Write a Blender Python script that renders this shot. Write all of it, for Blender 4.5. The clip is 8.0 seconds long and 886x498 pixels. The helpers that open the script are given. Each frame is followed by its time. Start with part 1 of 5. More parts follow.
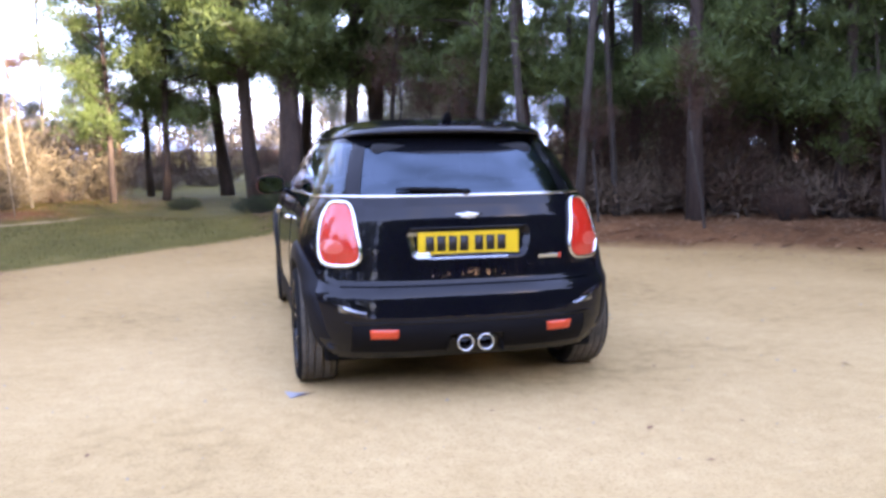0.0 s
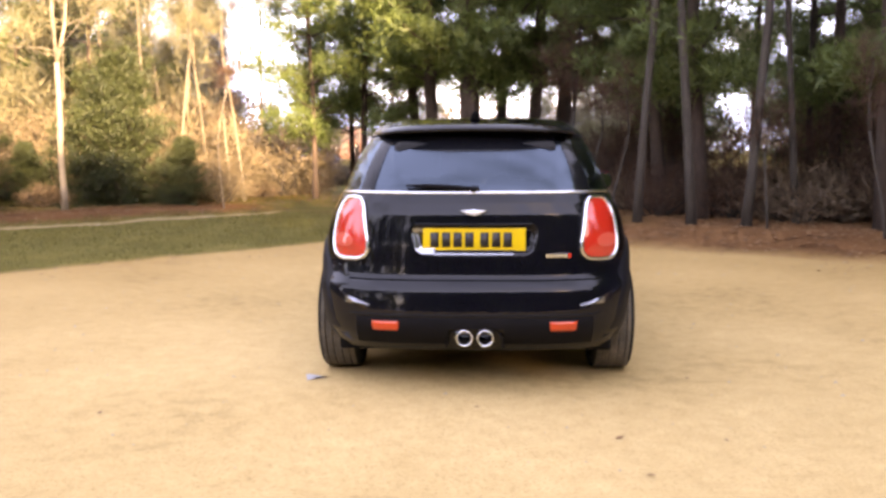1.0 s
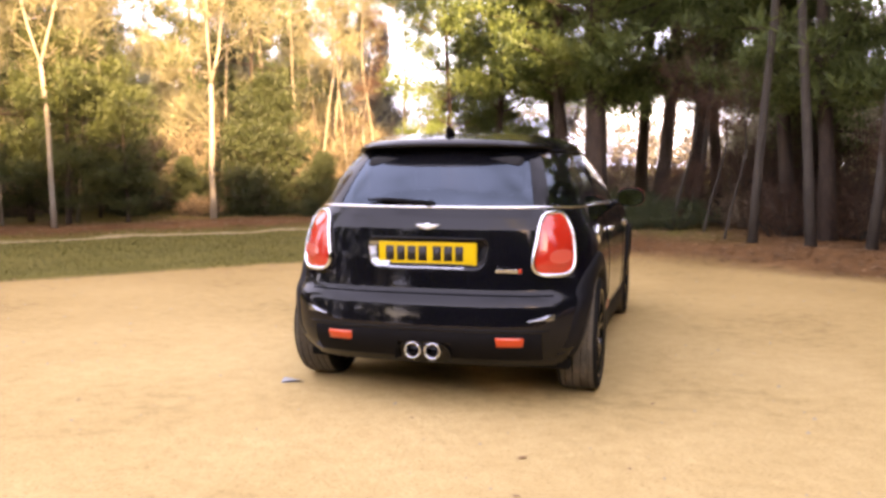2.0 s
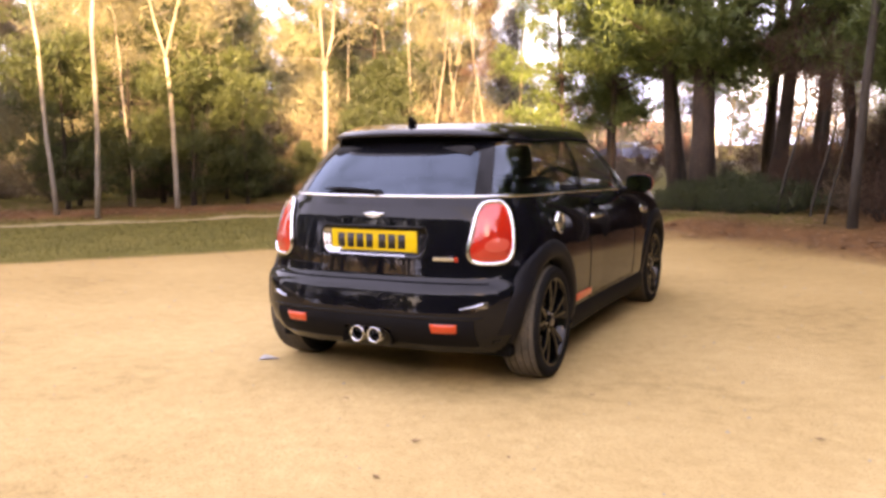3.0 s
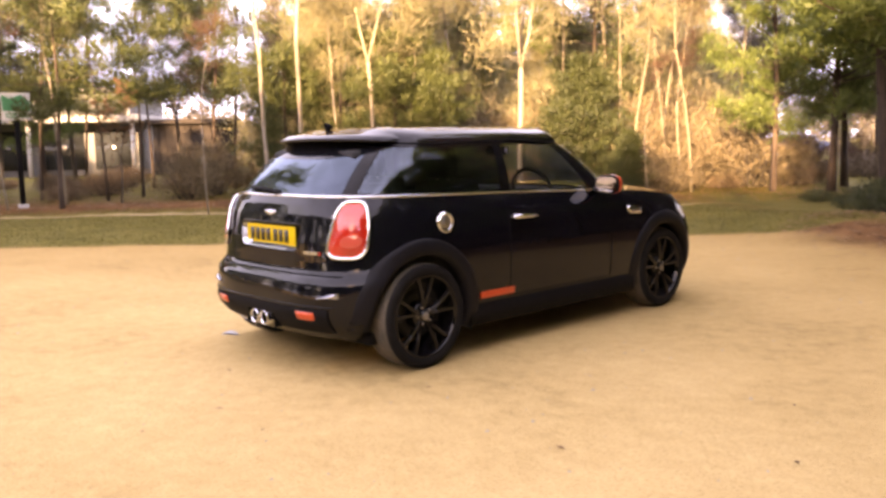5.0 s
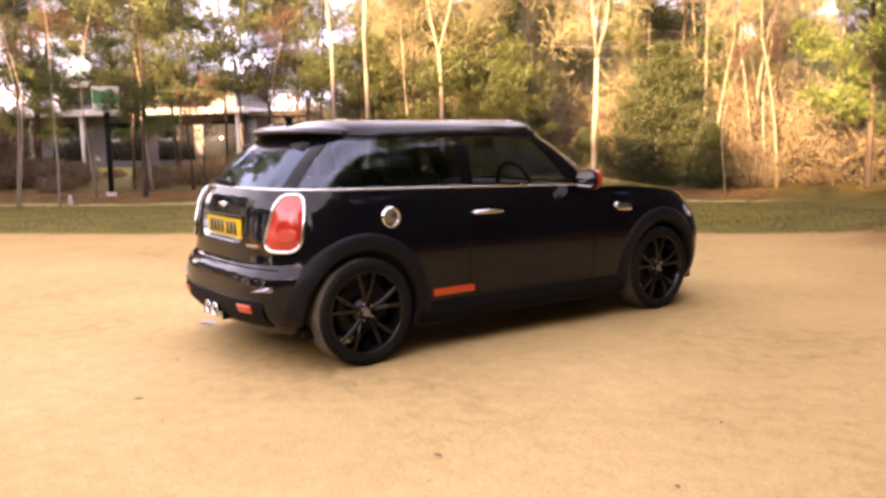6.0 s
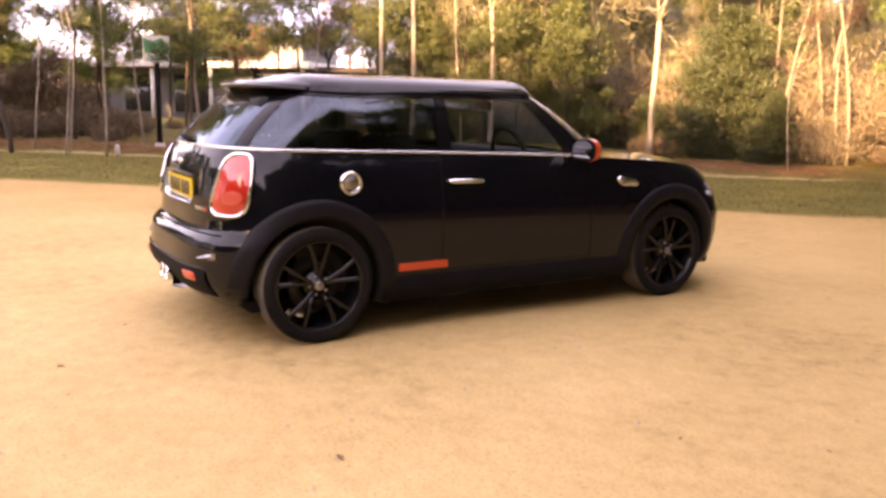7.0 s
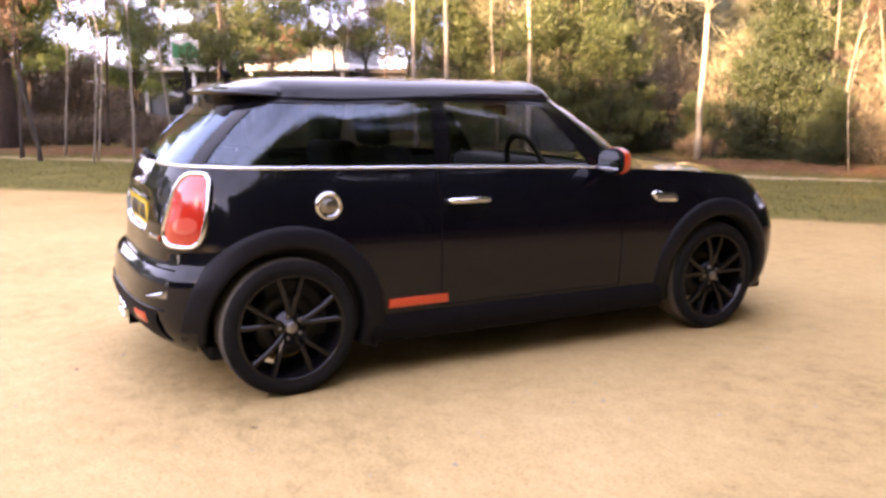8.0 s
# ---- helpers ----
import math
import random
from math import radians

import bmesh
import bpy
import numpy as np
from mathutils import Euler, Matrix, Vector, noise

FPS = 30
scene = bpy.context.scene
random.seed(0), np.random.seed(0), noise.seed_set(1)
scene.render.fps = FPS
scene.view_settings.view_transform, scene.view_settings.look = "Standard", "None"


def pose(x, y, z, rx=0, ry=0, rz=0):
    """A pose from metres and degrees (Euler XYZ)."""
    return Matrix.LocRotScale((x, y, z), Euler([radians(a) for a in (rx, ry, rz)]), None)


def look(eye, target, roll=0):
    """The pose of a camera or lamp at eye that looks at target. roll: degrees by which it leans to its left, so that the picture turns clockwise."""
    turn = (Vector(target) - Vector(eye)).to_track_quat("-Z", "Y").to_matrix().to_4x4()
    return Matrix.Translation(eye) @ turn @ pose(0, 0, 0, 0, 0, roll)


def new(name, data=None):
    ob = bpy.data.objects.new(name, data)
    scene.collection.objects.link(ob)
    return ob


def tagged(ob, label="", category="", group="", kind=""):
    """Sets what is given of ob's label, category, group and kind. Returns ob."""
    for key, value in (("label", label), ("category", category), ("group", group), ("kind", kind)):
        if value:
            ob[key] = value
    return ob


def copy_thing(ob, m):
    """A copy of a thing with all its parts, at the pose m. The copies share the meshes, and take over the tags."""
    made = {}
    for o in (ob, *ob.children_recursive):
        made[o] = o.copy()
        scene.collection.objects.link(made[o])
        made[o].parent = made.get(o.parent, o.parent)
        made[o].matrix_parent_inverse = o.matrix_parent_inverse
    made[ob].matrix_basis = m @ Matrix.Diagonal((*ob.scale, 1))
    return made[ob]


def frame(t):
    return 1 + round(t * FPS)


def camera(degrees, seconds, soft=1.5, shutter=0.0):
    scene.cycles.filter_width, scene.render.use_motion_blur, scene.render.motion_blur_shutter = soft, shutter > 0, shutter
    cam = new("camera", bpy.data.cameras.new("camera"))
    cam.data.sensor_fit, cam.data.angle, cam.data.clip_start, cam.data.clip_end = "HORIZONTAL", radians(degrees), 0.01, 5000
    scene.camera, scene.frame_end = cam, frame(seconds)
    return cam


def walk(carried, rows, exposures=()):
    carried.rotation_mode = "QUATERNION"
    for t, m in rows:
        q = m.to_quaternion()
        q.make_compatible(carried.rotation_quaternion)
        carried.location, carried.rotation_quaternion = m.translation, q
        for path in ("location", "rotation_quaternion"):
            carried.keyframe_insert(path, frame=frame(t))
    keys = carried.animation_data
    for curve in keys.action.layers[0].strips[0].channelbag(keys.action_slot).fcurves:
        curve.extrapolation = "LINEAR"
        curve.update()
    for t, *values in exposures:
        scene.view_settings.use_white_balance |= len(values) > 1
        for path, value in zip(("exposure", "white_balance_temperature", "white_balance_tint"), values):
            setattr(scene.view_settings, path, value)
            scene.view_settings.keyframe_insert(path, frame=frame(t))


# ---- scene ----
cam = camera(55.1, 8.0, soft=3.1)
PATH = [
    (0, (-1.074, -3.988, 1.249), (-0.629, -2.053, 1.01), -0.6),
    (0.5, (-0.52, -4.098, 1.226), (-0.325, -2.12, 0.997), 0.1),
    (1, (0.062, -4.171, 1.222), (-0.04, -2.187, 0.991), -0.3),
    (1.5, (0.647, -4.13, 1.217), (0.284, -2.17, 1.045), -0.1),
    (1.7, (0.889, -4.101, 1.209), (0.451, -2.158, 1.032), -0.1),
    (2.8, (2.064, -3.849, 1.255), (1.286, -2.022, 1.014), -0.3),
    (3, (2.304, -3.769, 1.263), (1.431, -1.985, 1.024), -0.6),
    (3.5, (2.905, -3.588, 1.291), (1.876, -1.89, 1.054), -0.8),
    (4, (3.45, -3.288, 1.281), (2.292, -1.676, 1.04), -1.2),
    (4.5, (3.975, -2.998, 1.29), (2.697, -1.477, 1.06), -1.4),
    (5, (4.387, -2.662, 1.296), (2.952, -1.291, 1.049), -1.1),
    (5.2, (4.533, -2.494, 1.273), (3.059, -1.167, 1.019), -0.4),
    (6.3, (4.94, -1.584, 1.287), (3.294, -0.485, 1.003), -0.3),
    (6.5, (4.93, -1.43, 1.286), (3.266, -0.365, 0.971), 0.9),
    (7, (4.847, -1.086, 1.276), (3.16, -0.07, 0.928), 1.1),
    (7.5, (4.658, -0.78, 1.302), (2.937, 0.17, 0.938), 0.9),
    (8, (4.327, -0.504, 1.303), (2.585, 0.413, 0.953), 0.2),
]
EXPOSURES = [(0.0, 3.64, 7120, 27), (0.5, 3.62, 8267, 27), (1.0, 3.64, 11294, 29), (1.4, 3.62, 12641, 30), (3.5, 3.62, 13345, 34), (5.0, 3.65, 14959, 36), (7.2, 3.71, 15340, 44), (8.0, 3.95, 10320, 37)]
walk(cam, [(t, look(eye, target, roll)) for t, eye, target, roll in PATH], EXPOSURES)

# ---------------------------------------------------------------- light
SUN_TO = Vector((0.45, -0.89, 0.0)).normalized()
SUN_EL = 14.0
world = bpy.data.worlds.new("sky")
scene.world = world
world.use_nodes = True
wn, wl = world.node_tree.nodes, world.node_tree.links
sky = wn.new("ShaderNodeTexSky")
sky.sky_type = "NISHITA"
sky.sun_disc = False
sky.sun_elevation = radians(SUN_EL)
sky.sun_rotation = math.atan2(SUN_TO.x, SUN_TO.y)
sky_gain = wn.new("ShaderNodeVectorMath")
sky_gain.operation = "SCALE"
sky_gain.inputs["Scale"].default_value = 2.0
cloud_co = wn.new("ShaderNodeTexCoord")
cloud_map = wn.new("ShaderNodeMapping")
cloud_map.inputs["Scale"].default_value = (1.6, 1.6, 3.4)
cloud_noise = wn.new("ShaderNodeTexNoise")
cloud_noise.inputs["Scale"].default_value = 2.2
cloud_noise.inputs["Detail"].default_value = 3.0
cloud_ramp = wn.new("ShaderNodeValToRGB")
cloud_ramp.color_ramp.elements[0].position = 0.10
cloud_ramp.color_ramp.elements[1].position = 0.56
cloud_mix = wn.new("ShaderNodeMixRGB")
cloud_mix.inputs["Color2"].default_value = (3.55, 5.2, 9.6, 1)
wl.new(cloud_co.outputs["Generated"], cloud_map.inputs["Vector"])
wl.new(cloud_map.outputs["Vector"], cloud_noise.inputs["Vector"])
wl.new(cloud_noise.outputs["Fac"], cloud_ramp.inputs["Fac"])
wl.new(sky.outputs["Color"], sky_gain.inputs[0])
wl.new(sky_gain.outputs["Vector"], cloud_mix.inputs["Color1"])
wl.new(cloud_ramp.outputs["Color"], cloud_mix.inputs["Fac"])
# a thin veil of cloud, brightest low down round the hidden sun
sky_sep = wn.new("ShaderNodeSeparateXYZ")
sky_fall = wn.new("ShaderNodeMapRange")
sky_fall.inputs[1].default_value, sky_fall.inputs[2].default_value = 0.0, 1.0
sky_fall.inputs[3].default_value, sky_fall.inputs[4].default_value = 0.98, 0.60
sky_out = wn.new("ShaderNodeVectorMath")
sky_out.operation = "SCALE"
wl.new(cloud_co.outputs["Generated"], sky_sep.inputs[0])
wl.new(sky_sep.outputs[2], sky_fall.inputs[0])
wl.new(cloud_mix.outputs["Color"], sky_out.inputs[0])
wl.new(sky_fall.outputs[0], sky_out.inputs["Scale"])
wl.new(sky_out.outputs["Vector"], wn["Background"].inputs["Color"])
wn["Background"].inputs["Strength"].default_value = 0.085

sun_data = bpy.data.lights.new("sun", "SUN")
sun_data.energy = 3.4
sun_data.angle = radians(0.6)
sun_data.color = (1.0, 0.93, 0.77)
sun = new("sun", sun_data)
sun_dir = SUN_TO * math.cos(radians(SUN_EL)) + Vector((0, 0, math.sin(radians(SUN_EL))))
sun.matrix_world = look(sun_dir * 60, (0, 0, 0))


# ---------------------------------------------------------------- materials
def shader(name, color=(0.5, 0.5, 0.5), rough=0.6, metal=0.0, **more):
    m = bpy.data.materials.new(name)
    m.use_nodes = True
    b = m.node_tree.nodes["Principled BSDF"]
    b.inputs["Base Color"].default_value = (*color, 1)
    b.inputs["Roughness"].default_value = rough
    b.inputs["Metallic"].default_value = metal
    for key, value in more.items():
        b.inputs[key.replace("_", " ")].default_value = value
    return m


def node(m, kind, **values):
    n = m.node_tree.nodes.new(kind)
    for key, value in values.items():
        n.inputs[key.replace("_", " ")].default_value = value
    return n


def link(m, a, b):
    m.node_tree.links.new(a, b)


def place(m):
    """The object-space position."""
    return node(m, "ShaderNodeTexCoord").outputs["Object"]


def noise_tex(m, scale, detail=4.0, rough=0.6, vec=None):
    n = node(m, "ShaderNodeTexNoise", Scale=scale, Detail=detail, Roughness=rough)
    link(m, vec if vec is not None else place(m), n.inputs["Vector"])
    return n.outputs["Fac"]


def ramp(m, fac, stops):
    n = node(m, "ShaderNodeValToRGB")
    e = n.color_ramp.elements
    while len(e) < len(stops):
        e.new(0.5)
    for i, (p, c) in enumerate(stops):
        e[i].position = p
        e[i].color = (*c, 1) if len(c) == 3 else c
    link(m, fac, n.inputs["Fac"])
    return n.outputs["Color"]


def mix(m, fac, a, b, mode="MIX"):
    n = node(m, "ShaderNodeMixRGB")
    n.blend_type = mode
    for socket, v in (("Fac", fac), ("Color1", a), ("Color2", b)):
        if isinstance(v, (int, float)):
            n.inputs[socket].default_value = v
        elif isinstance(v, tuple):
            n.inputs[socket].default_value = (*v, 1)
        else:
            link(m, v, n.inputs[socket])
    return n.outputs["Color"]


def maths(m, op, a, b=0.0):
    n = node(m, "ShaderNodeMath")
    n.operation = op
    for i, v in enumerate((a, b)):
        if isinstance(v, (int, float)):
            n.inputs[i].default_value = v
        else:
            link(m, v, n.inputs[i])
    return n.outputs[0]


def bump(m, height, strength=0.3, distance=0.01):
    n = node(m, "ShaderNodeBump", Strength=strength, Distance=distance)
    link(m, height, n.inputs["Height"])
    link(m, n.outputs["Normal"], m.node_tree.nodes["Principled BSDF"].inputs["Normal"])


def base(m, socket, name="Base Color"):
    link(m, socket, m.node_tree.nodes["Principled BSDF"].inputs[name])


def varied(name, stops, scale, rough=0.8, bump_scale=0.0, bump_strength=0.4, bump_dist=0.01, stretch=None, **more):
    """A surface whose colour runs through stops at two sizes of noise."""
    m = shader(name, stops[0][1], rough, **more)
    vec = place(m)
    if stretch:
        mp = node(m, "ShaderNodeMapping", Scale=stretch)
        link(m, vec, mp.inputs["Vector"])
        vec = mp.outputs["Vector"]
    f = maths(m, "ADD", maths(m, "MULTIPLY", noise_tex(m, scale, vec=vec), 0.6), maths(m, "MULTIPLY", noise_tex(m, scale * 7, vec=vec), 0.4))
    base(m, ramp(m, f, stops))
    if bump_scale:
        bump(m, noise_tex(m, bump_scale, 6, 0.7, vec), bump_strength, bump_dist)
    return m


def foliage(name, dark, light, rough=0.6, through_light=0.3):
    """Leaves or twigs: each blade has its own shade, and some light passes."""
    m = shader(name, light, rough)
    geo = node(m, "ShaderNodeNewGeometry")
    info = node(m, "ShaderNodeObjectInfo")
    f = maths(m, "ADD", maths(m, "MULTIPLY", geo.outputs["Random Per Island"], 0.38), maths(m, "MULTIPLY", noise_tex(m, 1.7, 3), 0.75))
    c = ramp(m, f, [(0.2, dark), (0.75, light)])
    c = mix(m, maths(m, "MULTIPLY", info.outputs["Random"], 0.25), c, tuple(0.75 * v for v in dark))
    base(m, c)
    t = node(m, "ShaderNodeBsdfTranslucent")
    link(m, c, t.inputs["Color"])
    s = node(m, "ShaderNodeMixShader", Fac=through_light)
    link(m, m.node_tree.nodes["Principled BSDF"].outputs[0], s.inputs[1])
    link(m, t.outputs[0], s.inputs[2])
    link(m, s.outputs[0], m.node_tree.nodes["Material Output"].inputs["Surface"])
    return m


def glass(name, tint, rough=0.015, sheen=(1, 1, 1)):
    m = bpy.data.materials.new(name)
    m.use_nodes = True
    m.node_tree.nodes.remove(m.node_tree.nodes["Principled BSDF"])
    t = node(m, "ShaderNodeBsdfTransparent", Color=(*tint, 1))
    g = node(m, "ShaderNodeBsdfGlossy", Roughness=rough, Color=(*sheen, 1))
    w = node(m, "ShaderNodeLayerWeight", Blend=0.5)
    f = maths(m, "ADD", maths(m, "MULTIPLY", maths(m, "POWER", w.outputs["Facing"], 5.0), 0.90), 0.085)
    s = node(m, "ShaderNodeMixShader")
    link(m, f, s.inputs[0])
    link(m, t.outputs[0], s.inputs[1])
    link(m, g.outputs[0], s.inputs[2])
    link(m, s.outputs[0], m.node_tree.nodes["Material Output"].inputs["Surface"])
    return m


def make_paint():
    m = shader("black_car_paint", (0.004, 0.004, 0.005), 0.5, 0.0, Coat_Weight=1.0, Coat_Roughness=0.03, Specular_IOR_Level=0.0, Coat_IOR=1.37)
    # a light film of dust, heavier in blotches
    dust = ramp(m, noise_tex(m, 3.0, 5), [(0.45, (0.0032, 0.0033, 0.0056)), (0.8, (0.0054, 0.0053, 0.0072))])
    base(m, dust)
    base(m, ramp(m, noise_tex(m, 9.0, 4), [(0.3, (0.012,) * 3), (0.8, (0.035,) * 3)]), "Coat Roughness")
    return m


PAINT = make_paint()
GLOSS = shader("gloss_black", (0.005, 0.005, 0.006), 0.08, Specular_IOR_Level=0.18)
PLASTIC = varied("black_plastic", [(0.3, (0.0052, 0.005, 0.0058)), (0.7, (0.0085, 0.008, 0.0088))], 6.0, 0.6, 400, 0.15, 0.001, Specular_IOR_Level=0.06)
CLADDING = varied("charcoal_cladding", [(0.3, (0.00468, 0.00468, 0.00663)), (0.7, (0.0078, 0.00764, 0.00977))], 9.0, 0.55, 500, 0.2, 0.001, Specular_IOR_Level=0.16)
RUBBER = varied("tyre_rubber", [(0.3, (0.0075, 0.0075, 0.008)), (0.64, (0.014, 0.0132, 0.013)), (0.82, (0.06, 0.048, 0.038))], 5.0, 0.85, 120, 0.2, 0.002, Specular_IOR_Level=0.07)
CHROME = shader("chrome", (0.74, 0.75, 0.77), 0.1, 1.0)
# grey metal that gives the bumper vents their pale highlight
VENT_GLINT = shader("vent_glint_metal", (0.3, 0.31, 0.34), 0.2, 1.0)
# metal that stands in for the sky's reflection in the plate recess
RECESS_GLEAM = shader("recess_gleam_metal", (0.4, 0.41, 0.43), 0.22, 1.0)
TREAD = varied("dusty_tread", [(0.3, (0.0286, 0.0253, 0.0212)), (0.5, (0.0816, 0.0694, 0.053)), (0.75, (0.18, 0.143, 0.102))], 7.0, 0.95, 60, 0.4, 0.003)
STEEL = varied("worn_steel", [(0.3, (0.2, 0.19, 0.18)), (0.7, (0.42, 0.4, 0.38))], 12.0, 0.4, Metallic=1.0)
RIM = shader("gloss_black_rim", (0.0055, 0.0052, 0.006), 0.4, 0.0, Coat_Weight=1.0, Coat_Roughness=0.04, Coat_IOR=1.36, Specular_IOR_Level=0.0)
MIRROR = shader("mirror_silvering", (0.35, 0.36, 0.38), 0.02, 1.0)
DISC = shader("dull_iron", (0.035, 0.033, 0.03), 0.5, 0.6)
DARK = shader("underbody_black", (0.006, 0.0055, 0.0055), 0.9, Specular_IOR_Level=0.1)
TRIM = varied("interior_cloth", [(0.3, (0.005, 0.005, 0.0055)), (0.7, (0.012, 0.012, 0.013))], 20.0, 0.85, 300, 0.2, 0.001)
ORANGE = varied("orange_red_paint", [(0.3, (0.58, 0.04, 0.01)), (0.7, (0.66, 0.062, 0.016))], 8.0, 0.3, Coat_Weight=0.6)
LENS = shader("red_lens", (0.55, 0.026, 0.014), 0.12, 0.0, Coat_Weight=1.0, Subsurface_Weight=0.3)
LENS_CLEAR = shader("pale_lens", (0.6, 0.085, 0.055), 0.12, 0.0, Coat_Weight=1.0)
YELLOW = varied("plate_yellow", [(0.3, (0.63, 0.41, 0.009)), (0.7, (0.69, 0.46, 0.016))], 10.0, 0.35)
INK = shader("plate_black", (0.012, 0.012, 0.014), 0.5)
# bluish sheen put into the gloss to mimic reflected blue sky
GLASS_DARK = glass("privacy_glass", (0.045, 0.048, 0.052), sheen=(0.62, 0.80, 1.0))
GLASS_MID = glass("quarter_glass", (0.30, 0.31, 0.33), sheen=(0.7, 0.85, 1.0))
GLASS_CLEAR = glass("clear_glass", (0.64, 0.67, 0.68))

BIRCH_BARK = varied("birch_bark", [(0.25, (0.0612, 0.0476, 0.034)), (0.40, (0.184, 0.153, 0.116)), (0.75, (0.286, 0.245, 0.187))], 3.0, 0.75, 40, 0.3, 0.01, stretch=(1, 1, 2.5))
STEM_BARK = varied("weathered_birch_bark", [(0.25, (0.05, 0.04, 0.028)), (0.45, (0.12, 0.1, 0.07)), (0.75, (0.21, 0.175, 0.12))], 3.0, 0.8, 40, 0.3, 0.01, stretch=(1, 1, 2.5))
PINE_BARK = varied("pine_bark", [(0.3, (0.0204, 0.0136, 0.0102)), (0.55, (0.0578, 0.0374, 0.0272)), (0.8, (0.116, 0.0816, 0.0612))], 5.0, 0.9, 14, 0.8, 0.04, stretch=(1, 1, 0.3))
GREY_BARK = varied("grey_bark", [(0.3, (0.022, 0.017, 0.013)), (0.55, (0.05, 0.04, 0.031)), (0.8, (0.11, 0.092, 0.072))], 5.0, 0.9, 25, 0.6, 0.02, stretch=(1, 1, 0.4))
NEEDLES = foliage("pine_needles", (0.0368, 0.0589, 0.0147), (0.138, 0.189, 0.0534), 0.6, 0.4)
NEEDLES_DARK = foliage("dark_conifer_needles", (0.0141, 0.0211, 0.00666), (0.0577, 0.0741, 0.0252), 0.6, 0.35)
NEEDLES_OLIVE = foliage("young_pine_needles", (0.022, 0.032, 0.009), (0.088, 0.108, 0.032), 0.6, 0.35)
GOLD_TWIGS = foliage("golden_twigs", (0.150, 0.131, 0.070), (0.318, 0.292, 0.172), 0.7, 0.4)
FAR_TWIGS = foliage("far_grey_twigs", (0.051, 0.0462, 0.0422), (0.116, 0.102, 0.0884), 0.9, 0.2)
BRUSH = foliage("tan_brush", (0.0748, 0.0564, 0.034), (0.211, 0.163, 0.0986), 0.8, 0.3)
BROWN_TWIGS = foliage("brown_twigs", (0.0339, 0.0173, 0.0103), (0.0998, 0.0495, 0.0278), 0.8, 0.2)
RUST_LEAVES = foliage("rust_leaves", (0.068, 0.0462, 0.0306), (0.218, 0.153, 0.0986), 0.8, 0.25)
RUSSET = foliage("russet_beech_leaves", (0.085, 0.045, 0.025), (0.20, 0.115, 0.068), 0.75, 0.3)
LITTER = foliage("leaf_litter", (0.0586, 0.0283, 0.0129), (0.294, 0.153, 0.0707), 0.85, 0.1)
GRASS = foliage("grass_blades", (0.0775, 0.0756, 0.0176), (0.165, 0.146, 0.0352), 0.7, 0.3)
PEBBLE = varied("pebble", [(0.3, (0.17, 0.128, 0.0816)), (0.7, (0.425, 0.349, 0.245))], 3.0, 0.85)


